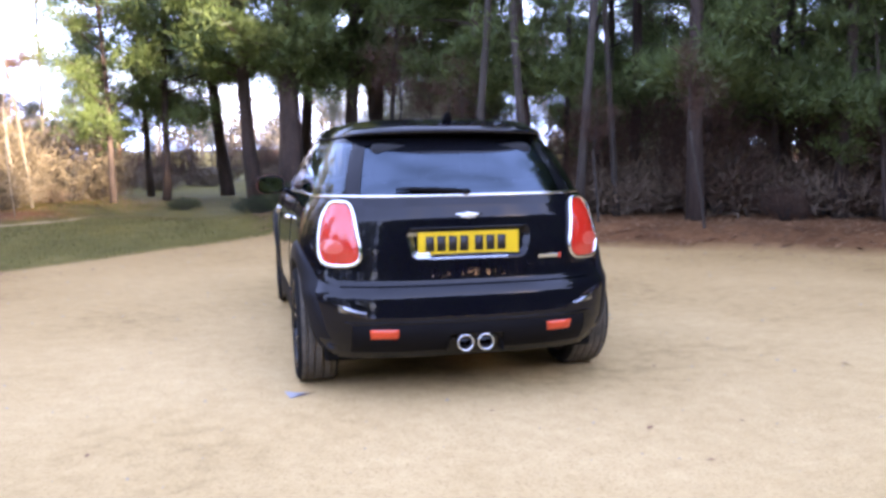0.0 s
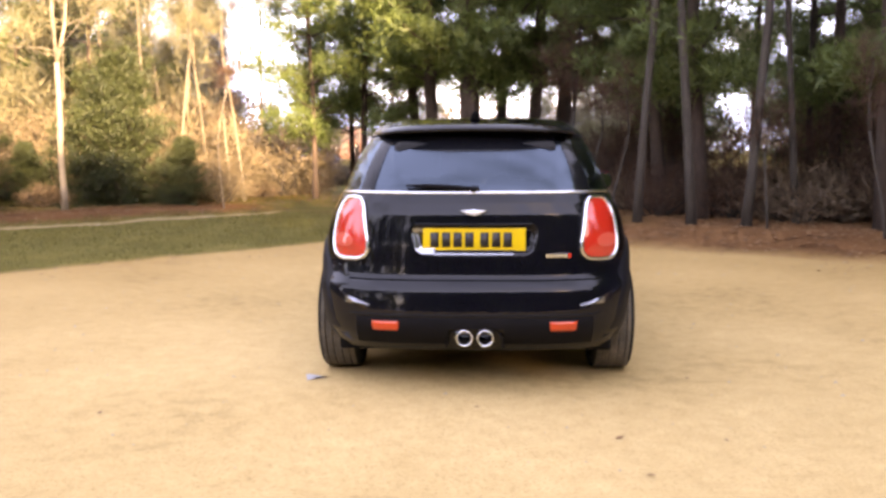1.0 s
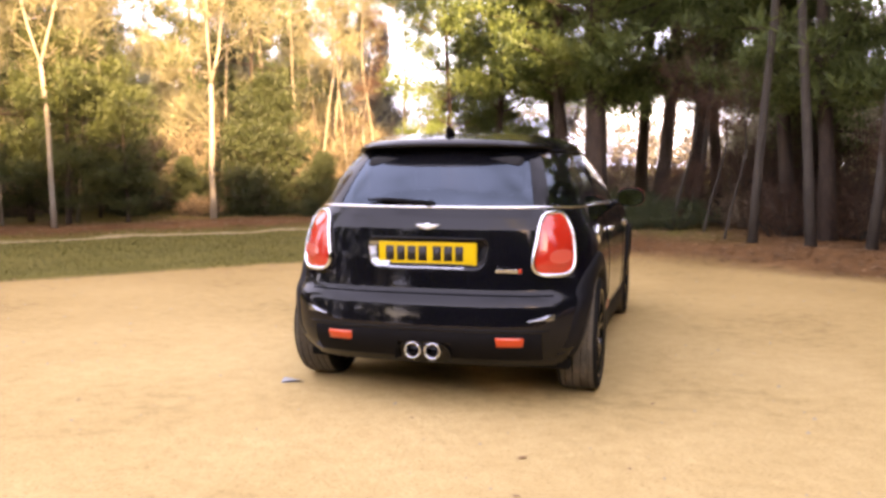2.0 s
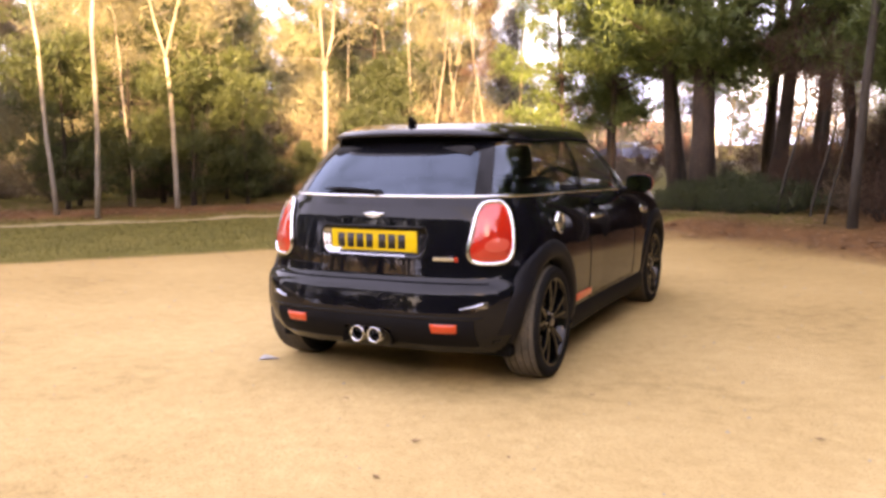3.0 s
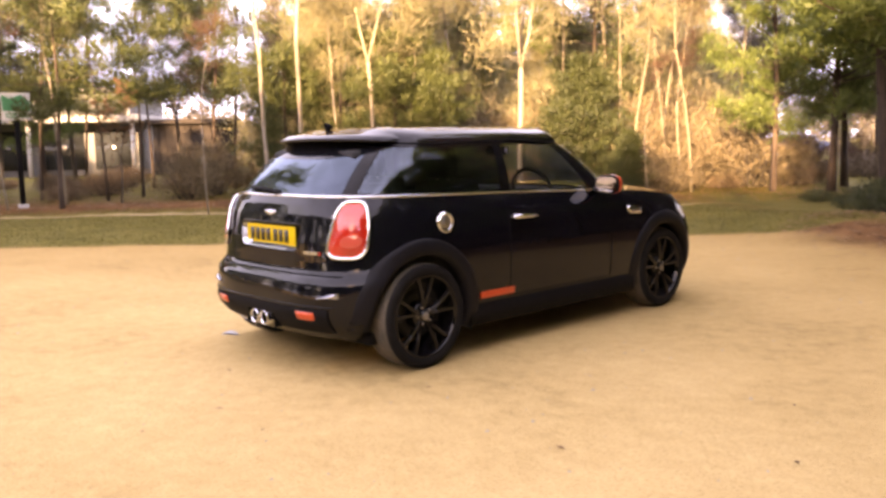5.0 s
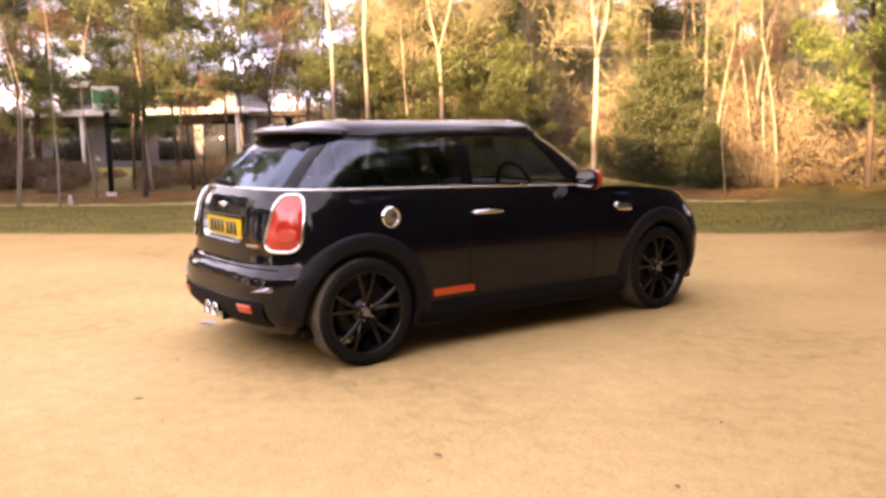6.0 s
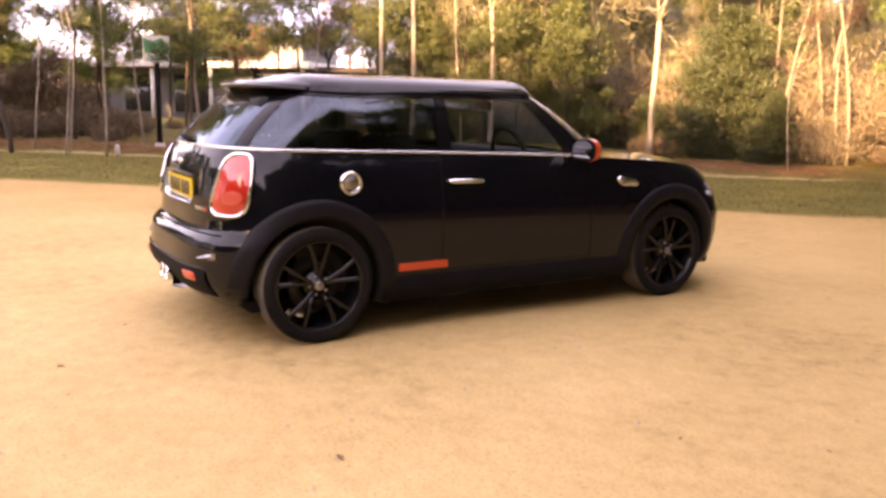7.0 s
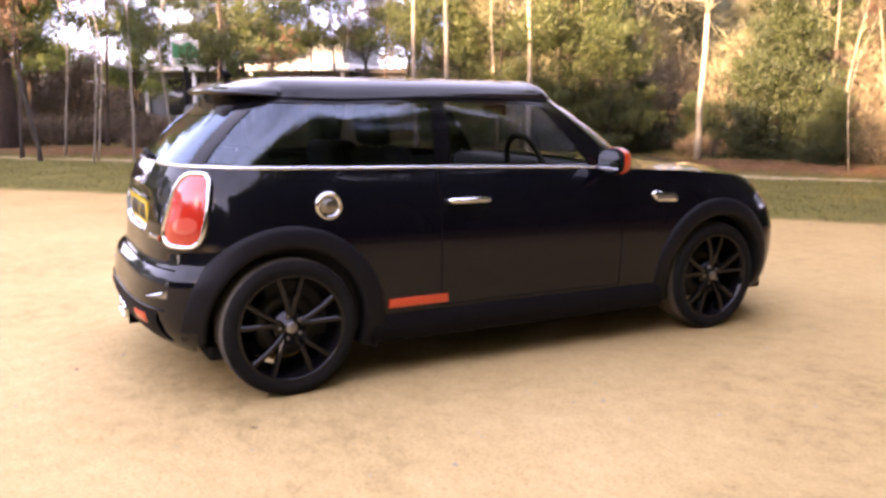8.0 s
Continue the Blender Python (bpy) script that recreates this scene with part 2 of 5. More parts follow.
def make_ground():
    """Sandy gravel, a mown verge and leaf litter under the trees, parted along two worn edges."""
    m = shader("ground", (0.4, 0.33, 0.24), 0.92, Specular_IOR_Level=0.08)
    pos = place(m)
    sep = node(m, "ShaderNodeSeparateXYZ")
    link(m, pos, sep.inputs[0])
    x, y = sep.outputs[0], sep.outputs[1]
    wob = maths(m, "MULTIPLY", maths(m, "SUBTRACT", noise_tex(m, 0.5, 3, vec=pos), 0.5), 1.6)
    fine = maths(m, "MULTIPLY", maths(m, "SUBTRACT", noise_tex(m, 7.0, 4, vec=pos), 0.5), 0.5)
    rough = maths(m, "ADD", wob, fine)

    def line(nx, ny, c):
        return maths(m, "ADD", maths(m, "ADD", maths(m, "MULTIPLY", x, nx), maths(m, "MULTIPLY", y, ny)), -c)

    def step(d, a, b):
        n = node(m, "ShaderNodeMapRange")
        n.clamp = True
        link(m, d, n.inputs[0])
        n.inputs[1].default_value, n.inputs[2].default_value = a, b
        return n.outputs[0]

    left = maths(m, "ADD", line(NL[0], NL[1], CL), maths(m, "MULTIPLY", rough, 0.35))
    right = maths(m, "ADD", line(NR[0], NR[1], CR), maths(m, "MULTIPLY", rough, 0.55))
    out_left, out_right = step(left, -0.12, 0.12), step(right, -0.35, 0.35)
    sand = ramp(m, maths(m, "ADD", maths(m, "MULTIPLY", noise_tex(m, 0.55, 5, vec=pos), 0.55), maths(m, "MULTIPLY", noise_tex(m, 9.0, 6, 0.75, pos), 0.45)),
                [(0.3, (0.273, 0.179, 0.0751)), (0.46, (0.46, 0.309, 0.137)), (0.72, (0.583, 0.411, 0.198))])
    speck = ramp(m, noise_tex(m, 60.0, 3, 0.8, pos), [(0.33, (0.5, 0.42, 0.34)), (0.47, (1, 1, 1))])
    sand = mix(m, 0.55, sand, speck, "MULTIPLY")
    grass = ramp(m, maths(m, "ADD", maths(m, "MULTIPLY", noise_tex(m, 1.3, 5, vec=pos), 0.5), maths(m, "MULTIPLY", noise_tex(m, 22.0, 4, vec=pos), 0.5)),
                 [(0.32, (0.075, 0.0624, 0.0165)), (0.5, (0.125, 0.102, 0.0264)), (0.72, (0.194, 0.144, 0.0473))])
    litter = ramp(m, maths(m, "ADD", maths(m, "MULTIPLY", noise_tex(m, 1.1, 5, vec=pos), 0.5), maths(m, "MULTIPLY", noise_tex(m, 18.0, 5, 0.75, pos), 0.5)),
                  [(0.3, (0.053, 0.0248, 0.0119)), (0.5, (0.153, 0.0696, 0.0297)), (0.72, (0.281, 0.141, 0.0634))])
    bank = step(maths(m, "ADD", left, maths(m, "MULTIPLY", rough, 0.5)), 5.0, 5.5)
    far_grass = step(maths(m, "ADD", left, maths(m, "MULTIPLY", wob, 1.5)), 6.4, 8.0)
    # sand browner by the verges, and darkened for grazing light on far gravel
    brown = maths(m, "MULTIPLY", maths(m, "MAXIMUM", step(left, -5.0, 0.3), step(right, -5.0, 0.3)), 0.75)
    sand = mix(m, brown, sand, mix(m, 1.0, sand, (0.70, 0.62, 0.52), "MULTIPLY"))
    c = mix(m, out_left, sand, grass)
    c = mix(m, bank, c, litter)
    c = mix(m, far_grass, c, grass)
    worn = maths(m, "ADD", left, maths(m, "MULTIPLY", rough, 0.3))
    worn = maths(m, "MULTIPLY", step(worn, 4.62, 4.74), maths(m, "SUBTRACT", 1.0, step(worn, 4.86, 5.0)))
    c = mix(m, maths(m, "MULTIPLY", worn, 0.7), c, (0.40, 0.29, 0.17))
    woods = step(maths(m, "ADD", right, maths(m, "MULTIPLY", out_left, -1.3)), -0.3, 0.4)
    behind = step(left, 7.0, 9.0)
    woods = maths(m, "MULTIPLY", woods, maths(m, "SUBTRACT", 1.0, behind))
    c = mix(m, woods, c, litter)
    under_pines = maths(m, "MULTIPLY", step(right, 0.9, 1.8), maths(m, "SUBTRACT", 1.0, step(x, 1.2, 2.6)))
    c = mix(m, under_pines, c, grass)
    base(m, c)
    h = maths(m, "ADD", maths(m, "MULTIPLY", noise_tex(m, 3.0, 6, 0.7, pos), 1.0), maths(m, "MULTIPLY", noise_tex(m, 45.0, 4, 0.8, pos), 0.35))
    bump(m, h, 0.55, 0.05)
    return m


# the two edges of the gravel: outward normals and offsets
NL, CL = (-0.727, 0.687), -0.727 * -5.65 + 0.687 * 3.38
NR, CR = (0.564, 0.826), 0.564 * -0.5 + 0.826 * 8.4
GROUND = make_ground()


# ---------------------------------------------------------------- mesh tools
class Shape:
    """Points and faces of one mesh."""

    def __init__(self):
        self.v, self.f = [], []

    def grid(self, fn, nu, nv, u=(0.0, 1.0), v=(0.0, 1.0), keep=None, wrap=False):
        o = len(self.v)
        for i in range(nu + 1):
            for j in range(nv + 1):
                self.v.append(tuple(fn(u[0] + (u[1] - u[0]) * i / nu, v[0] + (v[1] - v[0]) * j / nv)))
        w = nv + 1
        for i in range(nu):
            for j in range(nv):
                q = (o + i * w + j, o + (i + 1) * w + j, o + (i + 1) * w + j + 1, o + i * w + j + 1)
                if keep:
                    c = [sum(self.v[k][a] for k in q) / 4 for a in range(3)]
                    if not keep(*c):
                        continue
                self.f.append(q)
        return self

    def tube(self, pts, radii, sides=6, cap=True, squash=None):
        pts = [Vector(p) for p in pts]
        o, up = len(self.v), Vector((0.13, 0.21, 0.97))
        if isinstance(radii, (int, float)):
            radii = [radii] * len(pts)
        ref = None
        for i, p in enumerate(pts):
            d = (pts[min(i + 1, len(pts) - 1)] - pts[max(i - 1, 0)]).normalized()
            if ref is None:
                ref = d.cross(up if abs(d.dot(up)) < 0.95 else Vector((1, 0, 0))).normalized()
            ref = (ref - d * ref.dot(d)).normalized()
            b = d.cross(ref)
            for k in range(sides):
                a = 2 * math.pi * k / sides
                self.v.append(tuple(p + (ref * math.cos(a) + b * math.sin(a)) * radii[i]))
        for i in range(len(pts) - 1):
            for k in range(sides):
                a, c = o + i * sides + k, o + i * sides + (k + 1) % sides
                self.f.append((a, c, c + sides, a + sides))
        if cap:
            self.f.append(tuple(o + k for k in range(sides - 1, -1, -1)))
            self.f.append(tuple(o + (len(pts) - 1) * sides + k for k in range(sides)))
        return self

    def box(self, x0, x1, y0, y1, z0, z1, bevel=0.0, m=None):
        bm = bmesh.new()
        bmesh.ops.create_cube(bm, size=1)
        for p in bm.verts:
            p.co = Vector(((x0 + x1) / 2 + p.co.x * (x1 - x0), (y0 + y1) / 2 + p.co.y * (y1 - y0), (z0 + z1) / 2 + p.co.z * (z1 - z0)))
        if bevel:
            bmesh.ops.bevel(bm, geom=list(bm.edges), offset=bevel, segments=3, affect="EDGES", profile=0.6)
        return self.take(bm, m)

    def take(self, bm, m=None):
        o = len(self.v)
        bm.verts.index_update()
        self.v += [tuple(m @ p.co) if m else tuple(p.co) for p in bm.verts]
        self.f += [tuple(o + p.index for p in f.verts) for f in bm.faces]
        bm.free()
        return self

    def lathe(self, profile, n=32, m=None):
        """Turns (radius, along) pairs round the x axis."""
        o, k = len(self.v), len(profile)
        for i in range(n):
            a = 2 * math.pi * i / n
            for r, t in profile:
                p = Vector((t, r * math.cos(a), r * math.sin(a)))
                self.v.append(tuple(m @ p if m else p))
        for i in range(n):
            for j in range(k - 1):
                a, b = o + i * k + j, o + ((i + 1) % n) * k + j
                self.f.append((a, b, b + 1, a + 1))
        return self

    def ball(self, c, r, n=10):
        return self.grid(lambda u, v: (c[0] + r[0] * math.sin(math.pi * v) * math.cos(2 * math.pi * u), c[1] + r[1] * math.sin(math.pi * v) * math.sin(2 * math.pi * u), c[2] - r[2] * math.cos(math.pi * v)), n, n // 2 + 1)

    def mirrored(self):
        s = Shape()
        s.v = [(-x, y, z) for x, y, z in self.v]
        s.f = [tuple(reversed(f)) for f in self.f]
        return s

    def add(self, other):
        o = len(self.v)
        self.v += other.v
        self.f += [tuple(i + o for i in f) for f in other.f]
        return self

    def mesh(self, name, material, smooth=True):
        me = bpy.data.meshes.new(name)
        me.from_pydata(self.v, [], self.f)
        if smooth:
            me.shade_smooth()
        for m in material if isinstance(material, (list, tuple)) else [material]:
            me.materials.append(m)
        me.update()
        return me


def part(name, shape, material, parent, label="", smooth=True, at=None):
    ob = new(name, shape.mesh(name, material, smooth))
    ob.parent = parent
    if at is not None:
        ob.matrix_basis = at
    return tagged(ob, label) if label else ob


def thing(name, at, label, category, group="", kind=""):
    ob = new(name)
    ob.empty_display_size = 0.2
    ob.matrix_basis = at
    return tagged(ob, label, category, group, kind)


def lerp_table(xs, ys):
    return lambda t: float(np.interp(t, xs, ys))


def creased(ob, angle=35):
    ob.data.set_sharp_from_angle(angle=radians(angle))
    return ob


# ---------------------------------------------------------------- the car
AXLES = (0.590, 3.085)
WHEEL_R = 0.308
rear_y = lerp_table([.18, .24, .30, .36, .41, .46, .51, .530, .548, .562, .578, .595, .75, .90, .96, 1.02], [.13, .06, .016, -.004, -.004, .002, .009, .014, .026, .042, .058, .066, .078, .103, .124, .158])
width_at = lerp_table([.18, .24, .32, .45, .60, .72, .80, .85, .89, .93, .97, 1.0, 1.03], [.775, .80, .816, .828, .832, .827, .816, .805, .793, .776, .756, .740, .721])
half_w = lambda z: sum(width_at(z + k * .016) for k in range(-3, 4)) / 7
front_y = lerp_table([.18, .25, .40, .55, .68, .76, .85, .95], [3.80, 3.83, 3.85, 3.85, 3.82, 3.76, 3.66, 3.5])
belt_by_y = lerp_table([0, .3, 1.3, 2.2, 2.6, 3.0, 3.3, 3.5, 3.65, 3.8], [1.004, 1.004, .980, .952, .932, .905, .87, .82, .765, .70])
bulge = lerp_table([0, 1.6, 2.6, 3.1, 3.9], [0, 0, .022, .028, .028])
NR_ARC, F_ARC = 3.2, 0.81
nf_arc = lerp_table([.2, .5, .72, 1.0], [3.25, 3.2, 2.9, 2.9])
arc_depth = lerp_table([.2, .55, .64, 1.0], [.52, .52, .60, .60])
SILL = 0.20


def shell(s, z):
    """The skin below the windows: s runs 0..1 round the rear corner, 1..2 along the side, 2..3 round the front corner."""
    hw, y0, y1 = half_w(z), rear_y(z), front_y(z)
    if s <= 1:
        a = s * math.pi / 2
        x, y = hw * math.sin(a) ** (2 / NR_ARC), y0 + arc_depth(z) * (1 - max(math.cos(a), 0) ** (2 / NR_ARC))
    elif s <= 2:
        x, y = hw, y0 + arc_depth(z) + (s - 1) * (y1 - F_ARC - y0 - arc_depth(z))
    else:
        a = (s - 2) * math.pi / 2
        k = nf_arc(z)
        x, y = hw * max(math.cos(a), 0) ** (2 / k), y1 - F_ARC + F_ARC * math.sin(a) ** (2 / k)
    return Vector((x * (1 + bulge(y) / 0.83), y, z))


def side_x(y, z):
    hw, y0, y1 = half_w(z), rear_y(z), front_y(z)
    x = hw
    if y < y0 + arc_depth(z):
        x = hw * max(0.0, 1 - min(1.0, max(0.0, 1 - (y - y0) / arc_depth(z))) ** NR_ARC) ** (1 / NR_ARC)
    elif y > y1 - F_ARC:
        x = hw * max(0.0, 1 - min(1.0, (y - y1 + F_ARC) / F_ARC) ** nf_arc(z)) ** (1 / nf_arc(z))
    return x * (1 + bulge(y) / 0.83)


def belt(s):
    z = 0.95
    for _ in range(3):
        z = belt_by_y(shell(s, z).y)
    return z


def skin(s, v):
    return shell(s, SILL + v * (belt(s) - SILL))


def skin_normal(s, z):
    a = shell(min(s + .01, 3), z) - shell(max(s - .01, 0), z)
    b = shell(s, z + .012) - shell(s, z - .012)
    n = a.cross(b)
    return n.normalized() if n.length else Vector((0, -1, 0))


def in_arch(y, z, r=0.385):
    return any((y - a) ** 2 + (z - WHEEL_R) ** 2 < r * r for a in AXLES)


def s_at(y, z):
    """Where along the skin a given y lies (on the side)."""
    lo, hi = 0.0, 3.0
    for _ in range(40):
        mid = (lo + hi) / 2
        lo, hi = (mid, hi) if shell(mid, z).y < y else (lo, mid)
    return lo


RECESS = (0.315, 0.694, 0.850)


def rear_skin(x, z, out=0.0):
    y = rear_y(z) + arc_depth(z) * (1 - max(0.0, 1 - min(1, abs(x) / half_w(z)) ** NR_ARC) ** (1 / NR_ARC))
    return Vector((x, y - out, z))


def gate_skin(x, z):
    """The tailgate, with a shallow dish for the plate."""
    cz, hz = (RECESS[1] + RECESS[2]) / 2, (RECESS[2] - RECESS[1]) / 2
    k = 1 - 0.05 * (cz - z) / hz
    dx, dz = abs(x) / k - (RECESS[0] - 0.05), abs(z - cz) - (hz - 0.05)
    d = math.hypot(max(dx, 0), max(dz, 0)) + min(max(dx, dz), 0) - 0.05
    t = min(1.0, max(0.0, -d / (0.030 if x > -0.2 else 0.045)))
    return rear_skin(x, z, 0.0012) + Vector((0, 0.026 * t * t * (3 - 2 * t), 0))


def patch(s0, z0, ds, dz, lift, n=2.6, rings=6, seg=36, dome=0.0, slant=0.0, taper=0.0, inner=0.0):
    """A rounded panel that lies on the skin, domed by `dome` and standing `lift` proud."""
    sh = Shape()

    def fn(u, r):
        r = inner + (1 - inner) * r
        a = 2 * math.pi * u
        cx, sz = math.cos(a), math.sin(a)
        px, pz = abs(cx) ** (2 / n) * (1 if cx > 0 else -1), abs(sz) ** (2 / n) * (1 if sz > 0 else -1)
        s = s0 + ds * r * px * (1 - taper * pz) + slant * pz * r
        z = z0 + dz * r * pz
        return shell(s, z) + skin_normal(s, z) * (lift + dome * (1 - r * r))

    sh.grid(fn, seg, rings)
    return sh


def patch_rim(s0, z0, ds, dz, lift, radius, n=2.6, seg=48, slant=0.0, taper=0.0):
    pts = []
    for i in range(seg + 1):
        a = 2 * math.pi * i / seg
        cx, sz = math.cos(a), math.sin(a)
        px, pz = abs(cx) ** (2 / n) * (1 if cx > 0 else -1), abs(sz) ** (2 / n) * (1 if sz > 0 else -1)
        s, z = s0 + ds * px * (1 - taper * pz) + slant * pz, z0 + dz * pz
        pts.append(shell(s, z) + skin_normal(s, z) * lift)
    return Shape().tube(pts, radius, 8, cap=False)


# ---- windows and roof
A_BASE_Y, SCREEN_Y = 2.36, 2.74
S_A = s_at(A_BASE_Y, 0.95)


def low_edge(g):
    if g <= 2:
        s = g if g <= 1 else 1 + (g - 1) * (S_A - 1)
        p = shell(s, belt(s))
        n = Vector((p.x, p.y - 1.6, 0)).normalized()
        return p - n * 0.014
    a = (g - 2) * math.pi / 2
    p = low_edge(2)
    return Vector((p.x * math.cos(a) ** 0.8 if g < 3 else 0, p.y + (SCREEN_Y - p.y) * math.sin(a) ** 0.9, p.z + 0.012 * (g - 2)))


def high_edge(g):
    if g <= 1:
        a = g * math.pi / 2
        return Vector((0.605 * math.sin(a) ** (2 / NR_ARC), 0.50 + 0.48 * (1 - max(math.cos(a), 0) ** (2 / NR_ARC)), 1.318 - 0.018 * g))
    if g <= 2:
        t = g - 1
        return Vector((0.605 - 0.03 * t * t + 0.012 * math.sin(math.pi * t), 0.98 + t * 1.07, 1.30 + 0.014 * math.sin(math.pi * t) - 0.006 * t))
    a = (g - 2) * math.pi / 2
    return Vector((0.575 * math.cos(a) ** 0.8 if g < 3 else 0, 2.05 + 0.14 * math.sin(a) ** 0.9, 1.294 + 0.03 * math.sin(a)))


def cabin(g, w, out=0.0):
    a, b = low_edge(g), high_edge(g)
    p = a.lerp(b, w)
    n = Vector((p.x, (p.y - 1.5) * (1.0 if g < 1 or g > 2 else 0.15), 0.28)).normalized()
    return p + n * (0.022 * 4 * w * (1 - w) + out)


def cabin_panel(g0, g1, w0, w1, out, nu=16, nv=10):
    sh = Shape().grid(lambda u, v: cabin(u, v, out), nu, nv, (g0, g1), (w0, w1))
    return sh


def both(sh):
    s = Shape()
    return s.add(sh).add(sh.mirrored())


def pair(name, sh, material, parent, label=""):
    """The same part on both flanks."""
    part(name, sh, material, parent, label)
    part(name, sh.mirrored(), material, parent, label)


def roof_point(u, r):
    """u round the half loop 0..3, r from the edge (0) to the middle line (1)."""
    p = high_edge(u)
    q = p.lerp(Vector((0, min(max(p.y, 0.95), 1.70), p.z)), r)
    edge = max(0.0, 1 - r / 0.10)
    q += Vector((p.x, (p.y - 1.3) * 0.35, 0)).normalized() * 0.016 * edge ** 0.5
    q.z = p.z - 0.004 + (1.412 - p.z) * (0.84 * (1 - (1 - r) ** 12) + 0.16 * (1 - (1 - r) ** 2))
    return q


def build_wheel(parent, x_sign, y):
    m = Matrix.Translation((x_sign * 0.742, y, WHEEL_R)) @ (Matrix.Identity(4) if x_sign > 0 else Matrix.Rotation(math.pi, 4, "Z"))
    wheel = new("wheel")
    wheel.parent, wheel.matrix_basis = parent, m
    R, rim_r = WHEEL_R, 0.239
    wall = [(rim_r - .004, .098), (rim_r + .012, .104), (.268, .109), (.289, .104), (.300, .094), (.3035, .086)]
    tyre = part("tyre", Shape().lathe([(r, -t) for r, t in wall], 64).lathe(list(reversed(wall)), 64), RUBBER, wheel, "black road tyre")
    tread = [(.3035, -.086)]
    for gx in (-.06, -.022, .022, .06):
        tread += [(R - .002, gx - .013), (R, gx - .005), (R - .009, gx - .0045), (R - .009, gx + .0045), (R, gx + .005), (R - .002, gx + .012)]
    tread += [(.3035, .086)]
    part("tread", Shape().lathe(tread, 64), TREAD, tyre, "sand-dusted grooved tread")
    rim = part("rim", Shape().lathe([(rim_r + .004, .100), (rim_r - .004, .104), (rim_r - .012, .098), (rim_r - .016, .07), (.195, .0), (.19, -.09), (.215, -.098)], 64), RIM, wheel, "gloss black multi-spoke alloy rim")
    part("hub", Shape().lathe([(.0, .088), (.022, .088), (.03, .084), (.034, .074), (.075, .068), (.082, .05), (.08, .0)], 32), RIM, wheel)
    part("hub_cap", Shape().lathe([(.0, .0935), (.02, .0925), (.025, .088)], 20), STEEL, rim, "bright round centre cap")
    part("brake_disc", Shape().lathe([(.06, -.012), (.06, .002), (.145, .002), (.145, -.014), (.06, -.014)], 40), DISC, wheel, "dull iron brake disc")
    for k in range(5):
        for d in (-1, 1):
            a0 = 2 * math.pi * k / 5 + 0.31
            a1 = a0 + d * 0.235
            pts = []
            for t in (0.0, 0.3, 0.65, 1.0):
                r = 0.045 + (rim_r - .010 - 0.045) * t
                a = a0 + (a1 - a0) * t ** 0.8 + d * 0.10 * (1 - t)
                pts.append((Vector((0.076 + 0.012 * math.sin(math.pi * t * 0.8) + 0.010 * t, r * math.cos(a), r * math.sin(a))), a, 0.0125 - 0.0035 * t + 0.004 * t * t))
            sp = Shape()
            for c, a, w in pts:
                tang = Vector((0, -math.sin(a), math.cos(a)))
                for q in ((-w, -.026), (-w, -.004), (-w * .55, .001), (w * .55, .001), (w, -.004), (w, -.026)):
                    sp.v.append(tuple(c + tang * q[0] + Vector((q[1], 0, 0))))
            for i in range(3):
                for j in range(6):
                    a_, b_ = i * 6 + j, i * 6 + (j + 1) % 6
                    sp.f.append((a_, b_, b_ + 6, a_ + 6))
            creased(part("spoke", sp, RIM, rim), 30)
    for k in range(5):
        a = 2 * math.pi * k / 5 + 0.62
        part("wheel_bolt", Shape().lathe([(0, .078), (.008, .078), (.0085, .066)], 8, Matrix.Translation((0, .05 * math.cos(a), .05 * math.sin(a)))), STEEL, wheel)
    return wheel


def build_seat(parent, x, y, name="seat", w=0.25, tall=True):
    seat = new(name)
    seat.parent, seat.matrix_basis = parent, pose(x, y, 0.30)
    part("cushion", Shape().box(-w, w, -.25, .27, 0, .22, .05), TRIM, seat)
    part("backrest", Shape().box(-w, w, -.08, .08, 0, .62, .06, pose(0, -.26, .16, 14)), TRIM, seat)
    if tall:
        part("headrest", Shape().box(-.13, .13, -.05, .05, .0, .2, .045, pose(0, -.43, .77, 10)), TRIM, seat)
        for px in (-.05, .05):
            part("headrest_post", Shape().tube([(px, -.405, .70), (px, -.435, .80)], .007, 6), STEEL, seat)
    return seat


